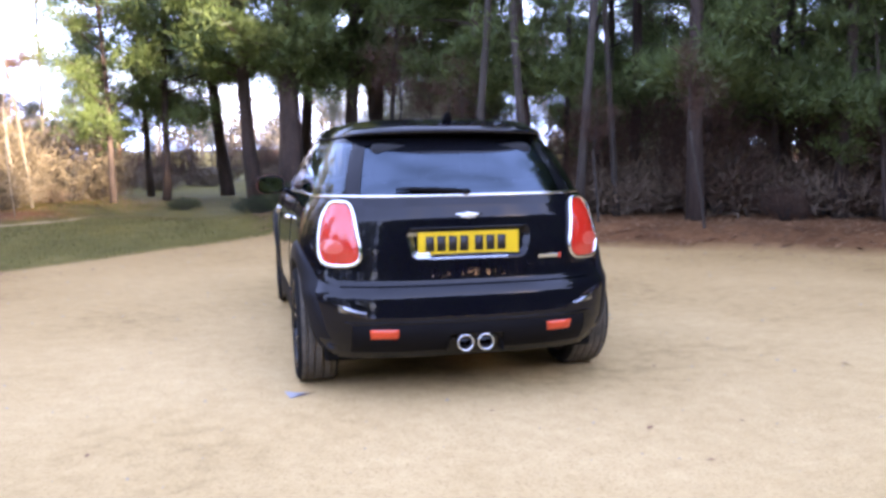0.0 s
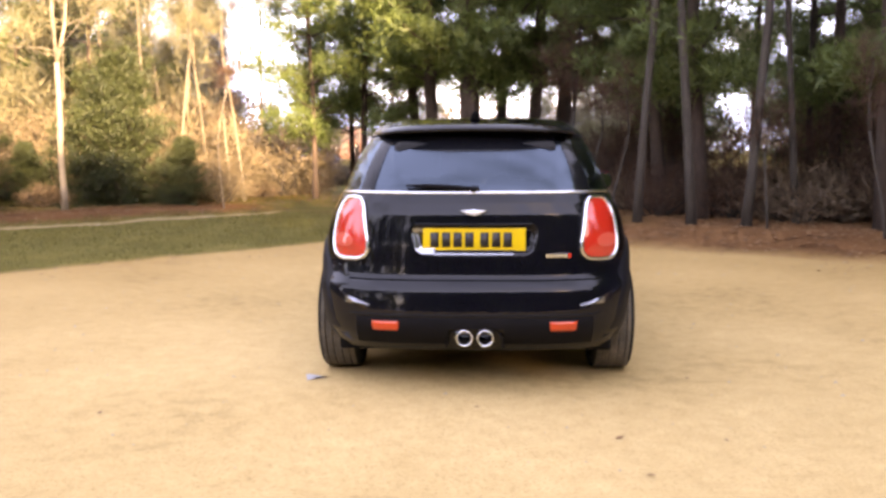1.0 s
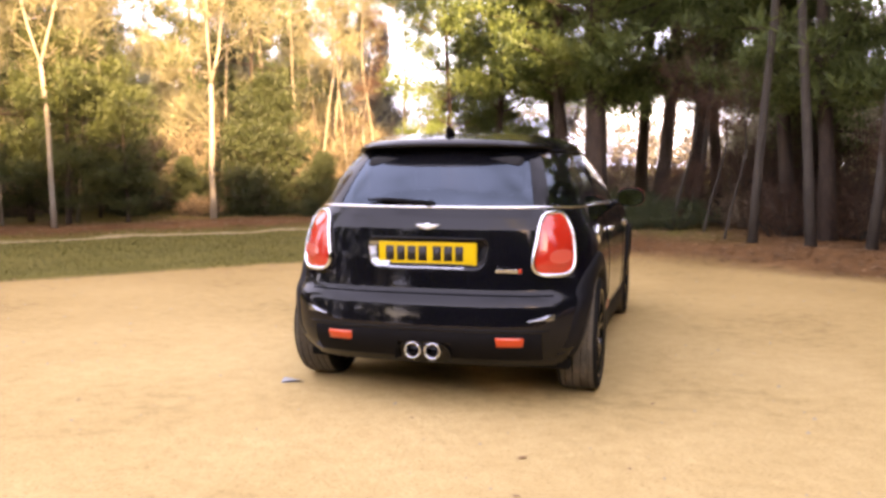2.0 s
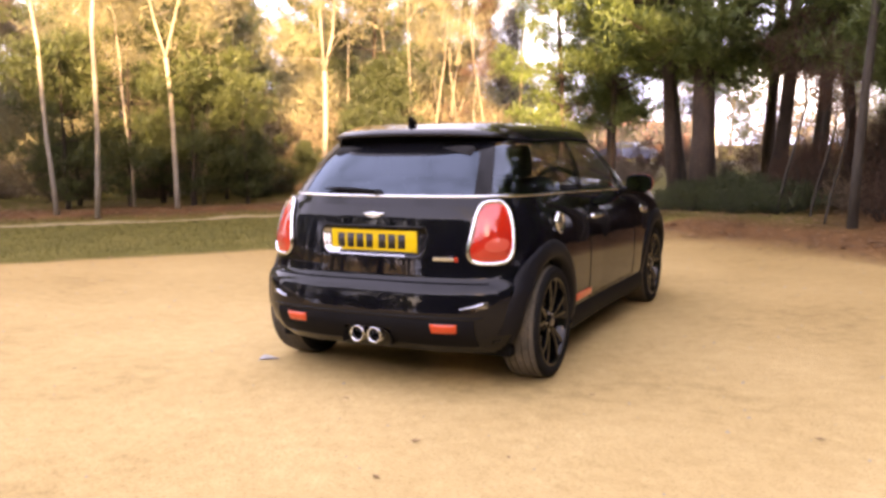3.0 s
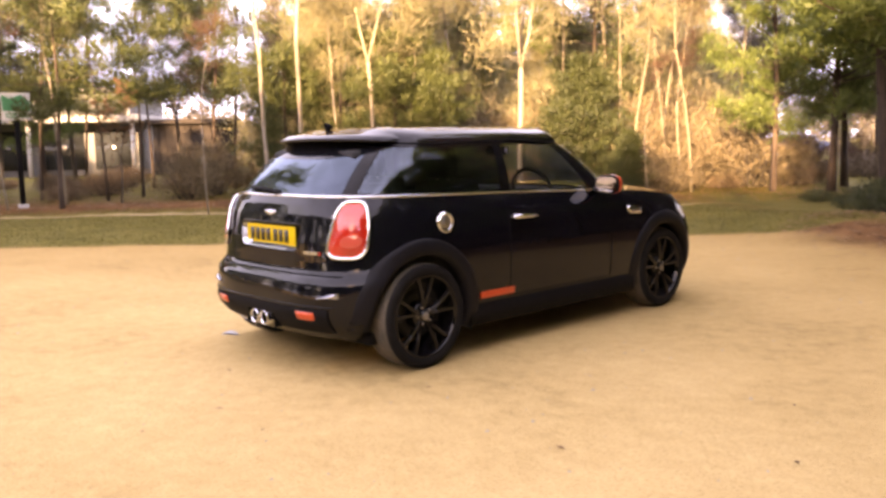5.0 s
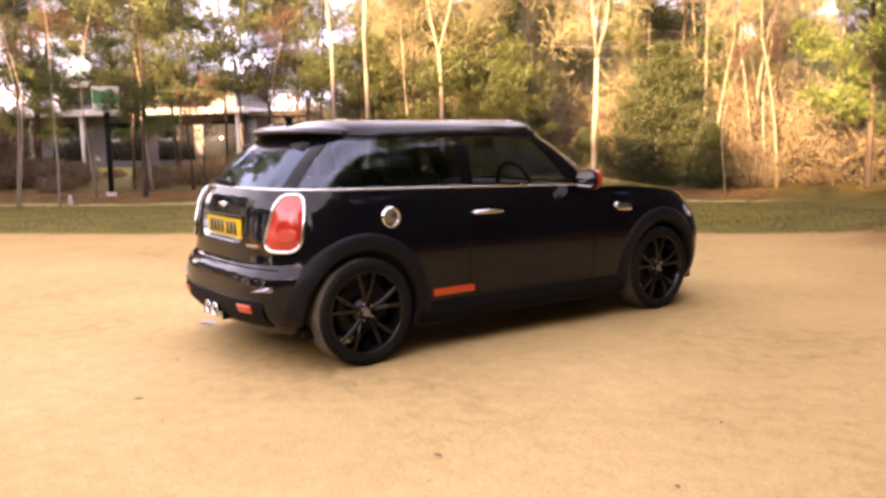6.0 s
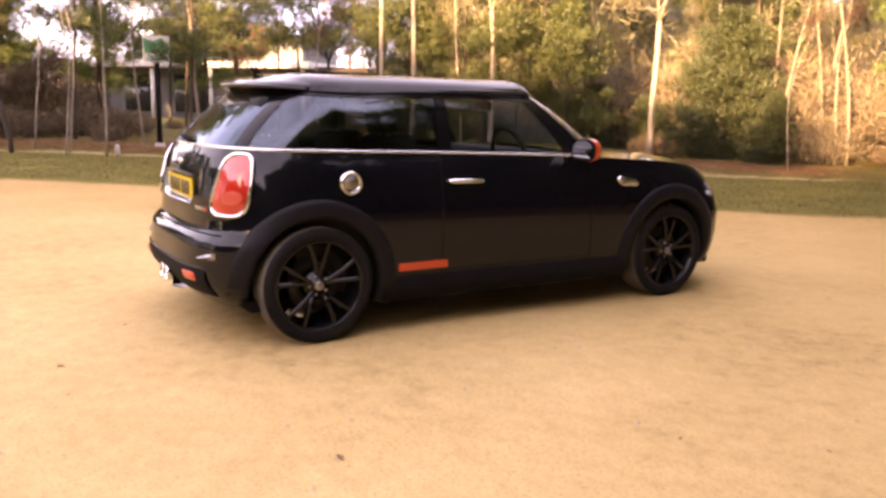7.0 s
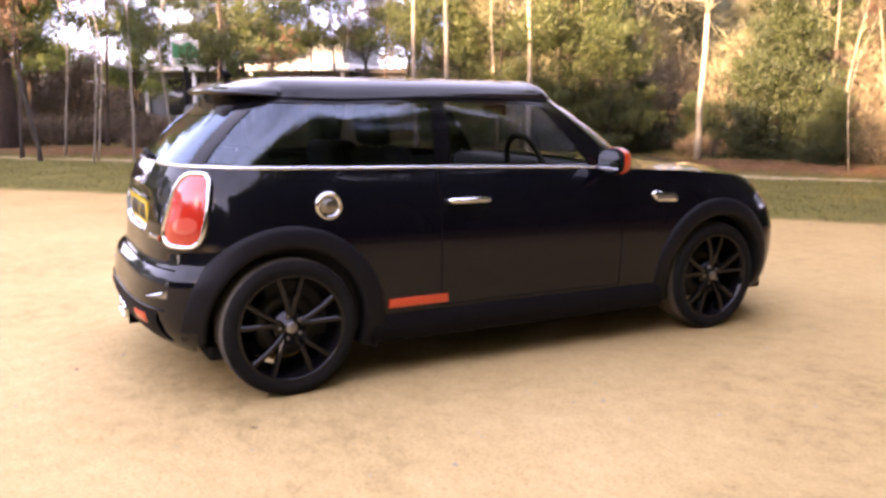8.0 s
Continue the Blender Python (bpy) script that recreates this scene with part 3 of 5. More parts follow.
def build_car():
    car = thing("car", pose(0, 0, 0), "glossy black three-door hatchback with orange-red mirror caps parked on gravel", "car")
    NU, NV = 200, 46
    door_y0, door_y1 = 1.333, 2.395

    def is_bumper(x, y, z):
        return z < 0.572 and y < 0.62

    def is_gate(x, y, z):
        return y < 0.34 and abs(x) < 0.645 and z >= 0.575

    def is_door(x, y, z):
        return door_y0 < y < door_y1 and z > 0.30

    def is_front(x, y, z):
        return y > 3.42 or (y > 3.1 and z < 0.40)

    def open_(x, y, z):
        return not in_arch(y, z)

    def region(test):
        return lambda x, y, z: open_(x, y, z) and test(x, y, z)

    def other(x, y, z):
        return not (is_bumper(x, y, z) or is_gate(x, y, z) or is_door(x, y, z) or is_front(x, y, z))

    full = lambda test: Shape().grid(lambda s, v: skin(s, v), NU, NV, (0.0, 3.0), (0.0, 1.0), region(test))
    bumper = part("rear_bumper", both(full(is_bumper)), PAINT, car, "gloss black rear bumper")
    gate_top = lambda x: belt_by_y(rear_skin(x, 1.0).y) - .002
    gate_grid = Shape().grid(lambda u, v: gate_skin(-.66 + 1.32 * u, .574 + (gate_top(-.66 + 1.32 * u) - .574) * v), 150, 64)
    gate = part("tailgate", gate_grid, PAINT, car, "gloss black tailgate with recessed plate holder")
    right_side = full(other)
    part("body_side", right_side, PAINT, car)
    part("body_side", right_side.mirrored(), PAINT, car)
    part("front_bumper", both(full(is_front)), PAINT, car)
    right_door = full(is_door)
    doors = [part("door", right_door, PAINT, car, "gloss black long front door"), part("door", right_door.mirrored(), PAINT, car, "gloss black long front door")]

    # bonnet
    hood = Shape()
    s_h = s_at(2.40, 0.94)

    def hood_point(u, v):
        s = s_h + (3 - s_h) * u
        p = shell(s, belt(s))
        x = p.x * (1 - 2 * v)
        crown = float(np.interp(p.y, [2.4, 2.8, 3.3, 3.7, 3.85], [.035, .062, .060, .035, .0]))
        q = abs(1 - 2 * v)
        return Vector((x, p.y, p.z + crown * (1 - q ** 2.4) * min(1, p.x / 0.3)))

    hood.grid(hood_point, 44, 28)
    part("bonnet", hood, PAINT, car, "gloss black bonnet")

    # cabin: blacked-out pillars, panes, roof
    frame_parts = [(0.40, 0.52, "pillar"), (1.365, 1.425, "pillar"), (1.925, 2.06, "pillar")]
    for g0, g1, n in frame_parts:
        sh = cabin_panel(g0, g1, 0.0, 1.0, 0.004, 8, 12)
        part(n, sh, GLOSS, car)
        part(n, sh.mirrored(), GLOSS, car)
    top_rail = Shape().grid(lambda u, v: cabin(u, v, 0.004), 90, 2, (0.40, 2.06), (0.90, 1.0))
    pair("window_rail", top_rail, GLOSS, car)
    low_rail = Shape().grid(lambda u, v: cabin(u, v, 0.003), 90, 2, (0.40, 2.06), (0.0, 0.05))
    pair("window_rail", low_rail, GLOSS, car)
    half = cabin_panel(0.0, 0.42, 0.0, 1.0, 0.0, 18, 14)
    part("rear_window", both(half), GLASS_DARK, gate, "dark tinted rear window")
    quarter = cabin_panel(0.51, 1.375, 0.03, 0.93, 0.0, 30, 12)
    part("quarter_window", quarter, GLASS_MID, car, "dark tinted quarter window")
    part("quarter_window", quarter.mirrored(), GLASS_MID, car, "dark tinted quarter window")
    door_pane = cabin_panel(1.415, 1.935, 0.03, 0.93, 0.0, 20, 12)
    part("door_window", door_pane, GLASS_CLEAR, doors[0])
    part("door_window", door_pane.mirrored(), GLASS_CLEAR, doors[1])
    screen = cabin_panel(2.05, 3.0, 0.0, 1.0, 0.0, 20, 12)
    part("windscreen", both(screen), GLASS_CLEAR, car)
    roof = Shape().grid(lambda u, v: roof_point(u, v ** 1.8), 120, 26, (0.0, 3.0), (0.0, 1.0))
    part("roof", both(roof), PAINT, car, "gloss black domed roof")
    gutter = [high_edge(0.45 + (2.1 - 0.45) * i / 50) + Vector((0.013, 0, -0.004)) for i in range(51)]
    pair("roof_gutter", Shape().tube(gutter, 0.005, 6), PLASTIC, car)

    # rear spoiler over the window
    G_END = 0.66

    def spoiler_point(u, v):
        k = 2 * u - 1
        g = abs(k) * G_END
        p = high_edge(g)
        n = Vector((p.x * 0.55, p.y - 1.25, 0)).normalized()
        ov = 0.016 + 0.086 * (1 - abs(k) ** 2.4)
        th = 0.35 + 0.65 * (1 - abs(k) ** 2)
        a, b = roof_point(g, .34), roof_point(g, .16)
        tip = p + n * ov
        loop = [a + Vector((0, 0, .001)), b + Vector((0, 0, .006 * th)), p + n * ov * .7 + Vector((0, 0, .034 * th + .008)), tip + Vector((0, 0, .024 * th)), tip + n * .003 + Vector((0, 0, .016 * th)), tip + Vector((0, 0, .006 * th)), p + n * ov * .55 + Vector((0, 0, -.006 * th)), p + n * .008 + Vector((0, 0, -.022 * th))]
        t = v * (len(loop) - 1)
        i = min(int(t), len(loop) - 2)
        q = loop[i].lerp(loop[i + 1], t - i)
        return Vector((q.x if k >= 0 else -q.x, q.y, q.z))

    sp = Shape().grid(spoiler_point, 64, 28)
    # black band over the window top, reaching lowest in the middle
    band = Shape().grid(lambda u, v: cabin(.43 * abs(2 * u - 1), (.66 + .19 * abs(2 * u - 1) ** 2) * (1 - v) + v, .0025) * Vector((1, 1, 1)) if u >= .5 else Vector((-1, 1, 1)) * cabin(.43 * abs(2 * u - 1), (.66 + .19 * abs(2 * u - 1) ** 2) * (1 - v) + v, .0025), 44, 4)
    part("window_band", band, GLOSS, gate, "gloss black band along the top of the window")
    spoiler = part("spoiler", sp, PAINT, car, "gloss black roof spoiler")
    creased(spoiler, 50)

    # bright strip along the belt line
    def belt_strip(g, v):
        s = g if g <= 1 else 1 + (g - 1) * (S_A - 1)
        p = shell(s, belt(s))
        n = Vector((p.x, (p.y - 1.6) if g < 1 else 0, 0)).normalized()
        a = v * math.pi
        return p + n * (0.004 * math.sin(a) - 0.006 + 0.006 * math.sin(a)) + Vector((0, 0, 0.008 * math.cos(a) + 0.002))

    strip = Shape().grid(belt_strip, 110, 6, (0.0, 1.99), (0, 1))
    part("belt_strip", both(strip), CHROME, car, "thin bright chrome strip under the windows")

    # wheel arch cladding and sills
    def arch(ax, low_a, low_b):
        sh = Shape()

        def fn(u, v):
            a = low_a + (low_b - low_a) * u
            r, off = ((0.450, .001), (0.446, .010), (0.428, .017), (0.375, .021), (0.354, .013), (0.350, -.06))[int(round(v * 5))]
            y, z = ax + r * math.cos(a), WHEEL_R + r * math.sin(a)
            off = off * min(1.0, 0.2 + u / .10, (1 - u) / .28) if off > 0 else off
            return Vector((side_x(min(max(y, 0.03), 3.80), max(z, 0.2)) + off, y, z))

        return sh.grid(fn, 48, 5)

    for ax, la, lb in ((AXLES[0], radians(-20), radians(188)), (AXLES[1], radians(-14), radians(198))):
        sh = arch(ax, la, lb)
        part("wheel_arch", sh, CLADDING, car, "matt black plastic arch cladding")
        part("wheel_arch", sh.mirrored(), CLADDING, car, "matt black plastic arch cladding")
        def well_point(u, v):
            y, z = ax + 0.37 * math.cos(u * math.pi), WHEEL_R + 0.37 * math.sin(u * math.pi)
            return Vector((0.45 + (min(.83, side_x(y, z) - .015) - 0.45) * v, y, z))

        well = Shape().grid(well_point, 20, 2)
        well.box(0.43, 0.46, ax - .37, ax + .37, .22, .7)
        pair("wheel_well", well, DARK, car)
    sill = Shape().grid(lambda u, v: Vector((side_x(1.0 + u * 1.7, .26) + (-.03, .012, .016, .010, .0)[int(round(v * 4))], 0.985 + u * 1.71, (.165, .185, .25, .318, .325)[int(round(v * 4))])), 24, 4)
    part("sill", sill, PLASTIC, car, "matt black plastic sill")
    part("sill", sill.mirrored(), PLASTIC, car, "matt black plastic sill")
    for sg in (1, -1):
        st = Shape().box(.0, .011, 1.058, 1.368, .0, .042, .003)
        st.v = [(sg * (side_x(1.2, .36) - .002 + x), y, z + .342) for x, y, z in st.v]
        part("side_reflector", st, ORANGE, car, "orange-red strip low on the body side")

    # tail lamps on the rear corners
    for sg in (1, -1):
        zc, dz = 0.822, 0.148
        sc = 0.494
        ds, sl = 0.124, 0.032
        lamp = patch(sc, zc, ds, dz, 0.012, 3.5, 10, 48, 0.014, sl, 0.16)
        rim = patch_rim(sc, zc, ds + .006, dz + .004, 0.012, 0.0105, 3.5, 56, sl, 0.16)
        pale = patch(sc + .012, zc - .060, ds * .62, .034, 0.0255, 2.2, 4, 24, 0.001, 0.01)
        if sg < 0:
            lamp, rim, pale = lamp.mirrored(), rim.mirrored(), pale.mirrored()
        lp = part("tail_lamp", lamp, LENS, car, "red tail lamp in a bright chrome ring")
        part("lamp_ring", rim, CHROME, lp, "chrome ring")
        part("reversing_lens", pale, LENS_CLEAR, lp, "pale pink reversing lens")

    # plate recess, plate, badge, script
    lip = [Vector((x, rear_skin(x, .85).y - .004, .850)) for x in np.linspace(-.305, .305, 18)]
    part("tailgate_handle", Shape().tube(lip, .006, 8), GLOSS, gate, "gloss black grip bar over the plate")
    wall_y = lambda x, z: gate_skin(x, z).y - rear_skin(x, z, .0012).y
    # bright strip put on the left and bottom walls to mimic reflected sky
    gleam_strip = Shape().grid(lambda u, v: gate_skin(-.33 + .66 * u, .68 + .15 * v) - Vector((0, .0015, 0)), 120, 40, keep=lambda x, y, z: .002 < wall_y(x, z) < .0245 and z < .835 and (x < -.2 or (z < .706 and x < .2)))
    part("recess_reflection", gleam_strip, RECESS_GLEAM, gate, "metal strip mimicking sky reflected in the plate recess")
    plate = part("number_plate", Shape().box(-.26, .26, .099, .104, .712, .830, .002), YELLOW, gate, "yellow rear number plate")
    x = -0.222
    for k in range(7):
        part("plate_bar", Shape().box(x, x + .044, .0975, .0995, .734, .809), INK, plate)
        x += 0.044 + (0.033 if k == 3 else 0.0145)
    part("badge", Shape().lathe([(0, .006), (.017, .006), (.019, .0)], 20, pose(0, rear_y(.908), .908, 0, 0, -90)).tube([(-.068, 0.104, .917), (-.034, 0.099, .913), (.034, 0.099, .913), (.068, 0.104, .917)], [.004, .008, .008, .004], 8).tube([(-.045, 0.102, .903), (-.02, 0.099, .902), (.02, 0.099, .902), (.045, 0.102, .903)], [.003, .005, .005, .003], 8), CHROME, gate, "small chrome winged badge")
    for k in range(6):
        x = 0.362 + k * 0.0185
        y = rear_skin(x, .692).y
        part("letter_bar", Shape().box(x, x + .0145, y - .004, y + .002, .683, .701, .001), CHROME, gate)
    y = rear_skin(.478, .692).y
    part("letter_bar", Shape().box(.474, .489, y - .004, y + .004, .679, .703, .001), LENS, gate, "small red emblem bar")

    # wiper, seams
    arm = [Vector((-a, 1, 1)) * cabin(g, w, .018) for a, g, w in ((1, .0, .05), (1, .05, .09), (1, .13, .105), (1, .2, .10))]
    wp = Shape().ball(cabin(0, .04, .012), (.03, .02, .022), 12).tube(arm, [.013, .012, .010, .006], 8)
    part("wiper", wp, PLASTIC, gate, "black rear wiper parked on the window")
    seam = Shape()
    for pts in ([(side_x(door_y0, z) + .0006, door_y0, z) for z in np.linspace(.33, belt_by_y(door_y0), 14)],
                [(side_x(door_y1, z) + .0006, door_y1, z) for z in np.linspace(.33, belt_by_y(door_y1) - .01, 14)],
                [(side_x(yy, .328) + .0006, yy, .328) for yy in np.linspace(door_y0, door_y1, 12)]):
        seam.tube(pts, .0028, 5)
    part("door_seam", seam, DARK, doors[0])
    part("door_seam", seam.mirrored(), DARK, doors[1])

    # handles, filler cap, side vent, mirrors
    for k, sg in enumerate((1, -1)):
        flip = (lambda s: s) if sg > 0 else (lambda s: s.mirrored())
        hx = side_x(1.48, .824)
        h = Shape().tube([(hx + .002, 1.368, .826), (hx + .022, 1.39, .826), (hx + .027, 1.48, .825), (hx + .022, 1.585, .822), (hx + .002, 1.605, .821)], [.011, .014, .014, .014, .010], 10)
        part("handle", flip(h), CHROME, doors[k], "chrome door handle")
        part("handle_cup", flip(Shape().ball((hx - .004, 1.48, .808), (.008, .075, .03), 14)), GLOSS, doors[k])
        sx = side_x(2.684, .785)
        vent = Shape()
        ring = [(2.592, .800), (2.612, .818), (2.74, .800), (2.782, .772), (2.76, .752), (2.63, .762)]
        for off, sc_ in ((0, 1.0), (.012, .96), (.014, .86)):
            vent.v += [(sx + off + side_x(yy, .78) - sx, 2.685 + (yy - 2.685) * sc_, .785 + (zz - .785) * sc_) for yy, zz in ring]
        for i in range(2):
            for j in range(6):
                vent.f.append((i * 6 + j, i * 6 + (j + 1) % 6, i * 6 + 6 + (j + 1) % 6, i * 6 + 6 + j))
        vent.f.append(tuple(range(12, 18)))
        sv = part("side_vent", flip(vent), CHROME, car, "chrome-edged side vent")
        inner = Shape().box(sx + .010, sx + .0185, 2.625, 2.745, .770, .795, .004)
        part("vent_insert", flip(inner), STEEL, sv, "grey vent insert")
        mirror = new("mirror")
        mirror.parent = car
        mm = Shape()

        def shell_m(u, v, c=(0.905, 2.275, 0.992), r=(0.098, 0.062, 0.068)):
            a, b = 2 * math.pi * u, math.pi * v
            sx_, sy_, sz_ = math.sin(b) * math.cos(a), math.sin(b) * math.sin(a), -math.cos(b)
            p = lambda t, n=0.72: abs(t) ** n * (1 if t > 0 else -1)
            yy = p(sy_)
            return Vector((c[0] + r[0] * p(sx_), c[1] + r[1] * (yy if yy > 0 else yy * .35), c[2] + r[2] * p(sz_)))

        cap_ = Shape().grid(shell_m, 32, 16, keep=lambda x, y, z: y > 2.268)
        back = Shape().grid(shell_m, 32, 16, keep=lambda x, y, z: y <= 2.268)
        part("mirror_cap", flip(cap_), ORANGE, mirror, "orange-red mirror cap")
        part("mirror_housing", flip(back), PLASTIC, mirror)
        gl = Shape().grid(lambda u, v: Vector((.905 + .084 * v * abs(math.cos(2 * math.pi * u)) ** .7 * (1 if math.cos(2 * math.pi * u) > 0 else -1), 2.244 + .07 * .054 * v * math.sin(2 * math.pi * u), .992 + .054 * v * abs(math.sin(2 * math.pi * u)) ** .7 * (1 if math.sin(2 * math.pi * u) > 0 else -1))), 32, 3)
        gl.f = [tuple(reversed(f)) for f in gl.f]
        part("mirror_glass", flip(gl), MIRROR, mirror)
        part("mirror_arm", flip(Shape().tube([(.765, 2.29, .945), (.80, 2.285, .95), (.85, 2.28, .955)], [.03, .022, .024], 10)), GLOSS, mirror)
        ring = Shape().lathe([(.042, .006), (.046, .012), (.053, .014), (.060, .012), (.064, -.004)], 36, Matrix.Translation((side_x(.78, .833) - .001, .78, .833)))
        if sg > 0:
            fc = part("filler_cap", ring, CHROME, car, "round chrome fuel filler cap")
            part("cap_centre", Shape().lathe([(0, .017), (.016, .016), (.030, .012), (.034, .007), (.044, .006)], 30, Matrix.Translation((side_x(.78, .833) - .001, .78, .833))), STEEL, fc, "brushed steel centre")

    # lower rear bumper: diffuser, reflectors, exhausts, vents
    diff = Shape().grid(lambda u, v: rear_skin(-.60 + 1.2 * u, .245 + .145 * v, (.004, .010, .012, .012, .010, .003)[int(round(v * 5))]), 48, 5, keep=lambda x, y, z: not (abs(x - .004) < .135 and z < .325))
    part("diffuser", diff, PLASTIC, bumper, "matt black plastic lower bumper panel")
    cut = Shape().grid(lambda u, v: Vector((.004 + .150 * math.cos(math.pi * u) * (1 - .1 * v), rear_skin(0, .3).y + (-.014, -.008, .05)[int(round(v * 2))], .235 + .105 * abs(math.sin(math.pi * u)) ** .6 * (1 - .05 * v))), 28, 2)
    part("exhaust_surround", cut, PLASTIC, bumper)
    part("exhaust_box", Shape().box(-.20, .21, .12, .40, .20, .335, .02), DARK, car)
    crease = [rear_skin(x, .402, .004) for x in np.linspace(-.64, .64, 40)]
    part("bumper_crease", Shape().tube(crease, .004, 6), GLOSS, bumper)
    for x in (-.048, .056):
        part("exhaust_pipe", Shape().lathe([(.034, .20), (.034, .012), (.036, .002), (.041, .0), (.043, .006), (.043, .2)], 28, pose(x, -.012, .288, 0, 0, 90)), CHROME, car, "round chrome exhaust tip")
        # disc added inside the tip so that the bore reads dark
        part("exhaust_bore", Shape().lathe([(.0, .05), (.033, .05), (.033, .03)], 24, pose(x, -.012, .288, 0, 0, 90)), DARK, car, "black disc standing in for the dark exhaust inside")
    for sg in (1, -1):
        x0 = sg * .447
        rf = Shape().grid(lambda u, v: rear_skin(x0 + (u - .5) * .138, .345 + (v - .5) * .050, .018 - .008 * max(abs(2 * u - 1) ** 6, abs(2 * v - 1) ** 6)), 14, 6)
        part("rear_reflector", rf, ORANGE, bumper, "red-orange rear reflector")
        # vent trim made of metal so that it shows a bright sky highlight
        vt = Shape().grid(lambda u, v: rear_skin(sg * (.53 + .13 * u), .444 + .010 * u + (.012 + .022 * u) * v, .003 + .016 * math.sin(math.pi * v) * math.sin(math.pi * min(1, .15 + u)) ** .5), 14, 6)
        part("bumper_vent", vt, VENT_GLINT, bumper, "bumper vent trim, metal standing in for its sky highlight")
        part("tow_cover", Shape().ball(rear_skin(.30, .36, .003), (.012, .004, .012), 10), PLASTIC, bumper) if sg > 0 else None

    # antenna
    part("antenna", Shape().tube([(0, .56, 1.395), (0, .545, 1.418), (0, .52, 1.432)], [.028, .02, .006], 10).tube([(0, .535, 1.42), (0, .49, 1.475)], [.004, .002], 6), PLASTIC, car, "short black roof antenna")

    # floor pan and cabin inside
    nose = Shape().grid(lambda u, v: Vector((shell(2.25 + .75 * u, .215).x * (1 - 2 * v) * .985, shell(2.25 + .75 * u, .215).y - .008, .212)), 20, 8)
    part("front_undertray", nose, DARK, car)
    part("floor_pan", Shape().box(-.72, .72, .25, 3.6, .17, .24, .02), DARK, car)
    part("bulkhead", Shape().box(-.56, .56, .26, .50, .24, .90, .03), DARK, car)
    part("parcel_shelf", Shape().box(-.58, .58, .32, .62, .93, .96, .01), TRIM, car)
    inner_side = Shape().box(.70, .735, .5, 2.5, .24, .93, .01)
    part("door_lining", inner_side, TRIM, doors[0])
    part("door_lining", inner_side.mirrored(), TRIM, doors[1])
    part("dashboard", Shape().box(-.70, .70, 2.20, 2.62, .55, .955, .06), TRIM, car)
    part("engine_block", Shape().box(-.60, .60, 2.62, 3.55, .24, .78, .04), DARK, car)
    wheel_pts = [(.36 + .18 * math.cos(a), 2.10 - .05 * math.sin(a), .93 + .17 * math.sin(a)) for a in np.linspace(0, 2 * math.pi, 33)]
    part("steering_wheel", Shape().tube(wheel_pts, .016, 8, cap=False).tube([(.36, 2.12, .93), (.36, 2.3, .88)], .04, 8).tube([(.19, 2.10, .93), (.53, 2.10, .93)], .02, 6), TRIM, car)
    part("interior_mirror", Shape().box(-.11, .11, 2.10, 2.13, 1.20, 1.265, .015).tube([(0, 2.12, 1.26), (0, 2.2, 1.32)], .01, 6), PLASTIC, car)
    for x, y in ((.36, 1.62), (-.36, 1.62)):
        build_seat(car, x, y, "seat")
    for x in (.31, -.31):
        build_seat(car, x, .92, "rear_seat", .26)
    for sg in (1, -1):
        for y in AXLES:
            build_wheel(car, sg, y)
    return car


build_car()


# ---------------------------------------------------------------- ground
def edge_left(x, y):
    return NL[0] * x + NL[1] * y - CL


def edge_right(x, y):
    return NR[0] * x + NR[1] * y - CR


def smooth(a, b, t):
    t = min(1.0, max(0.0, (t - a) / (b - a)))
    return t * t * (3 - 2 * t)


def ground_z(x, y):
    l, r = edge_left(x, y), edge_right(x, y)
    rise = 0.03 * smooth(-0.1, 0.4, l) + 0.12 * smooth(4.6, 5.8, l)
    rise = max(rise, 0.17 * smooth(-0.2, 1.4, r) * (1 - 0.6 * smooth(0.5, 3, l)))
    rough = 0.02 * smooth(0, 0.6, max(l, r))
    near = 1 - smooth(14, 40, math.hypot(x, y))
    return rise * (1 - smooth(25, 60, math.hypot(x, y))) + (rough * noise.noise((x * 0.8, y * 0.8, 0)) + 0.006 * (noise.noise((x * 0.5, y * 0.5, 3)) - 0.2)) * near * (0.0 if abs(x) < 1.1 and -0.3 < y < 4.1 else 1.0)


def axis(n_fine, step, far):
    a = [0.0]
    while a[-1] < far:
        a.append(a[-1] + (step if len(a) < n_fine else a[-1] * 0.22))
    return [-v for v in reversed(a[1:])] + a


gx = axis(90, 0.24, 900)
gs = Shape()
gs.v = [(x, y + 3.0, ground_z(x, y + 3.0)) for x in gx for y in gx]
w_ = len(gx)
gs.f = [(i * w_ + j, (i + 1) * w_ + j, (i + 1) * w_ + j + 1, i * w_ + j + 1) for i in range(w_ - 1) for j in range(w_ - 1)]
ground = new("ground", gs.mesh("ground", GROUND))
tagged(ground, "pale sandy gravel, worn grass verge and brown leaf litter", "ground", kind="structure")

rng = np.random.default_rng(7)


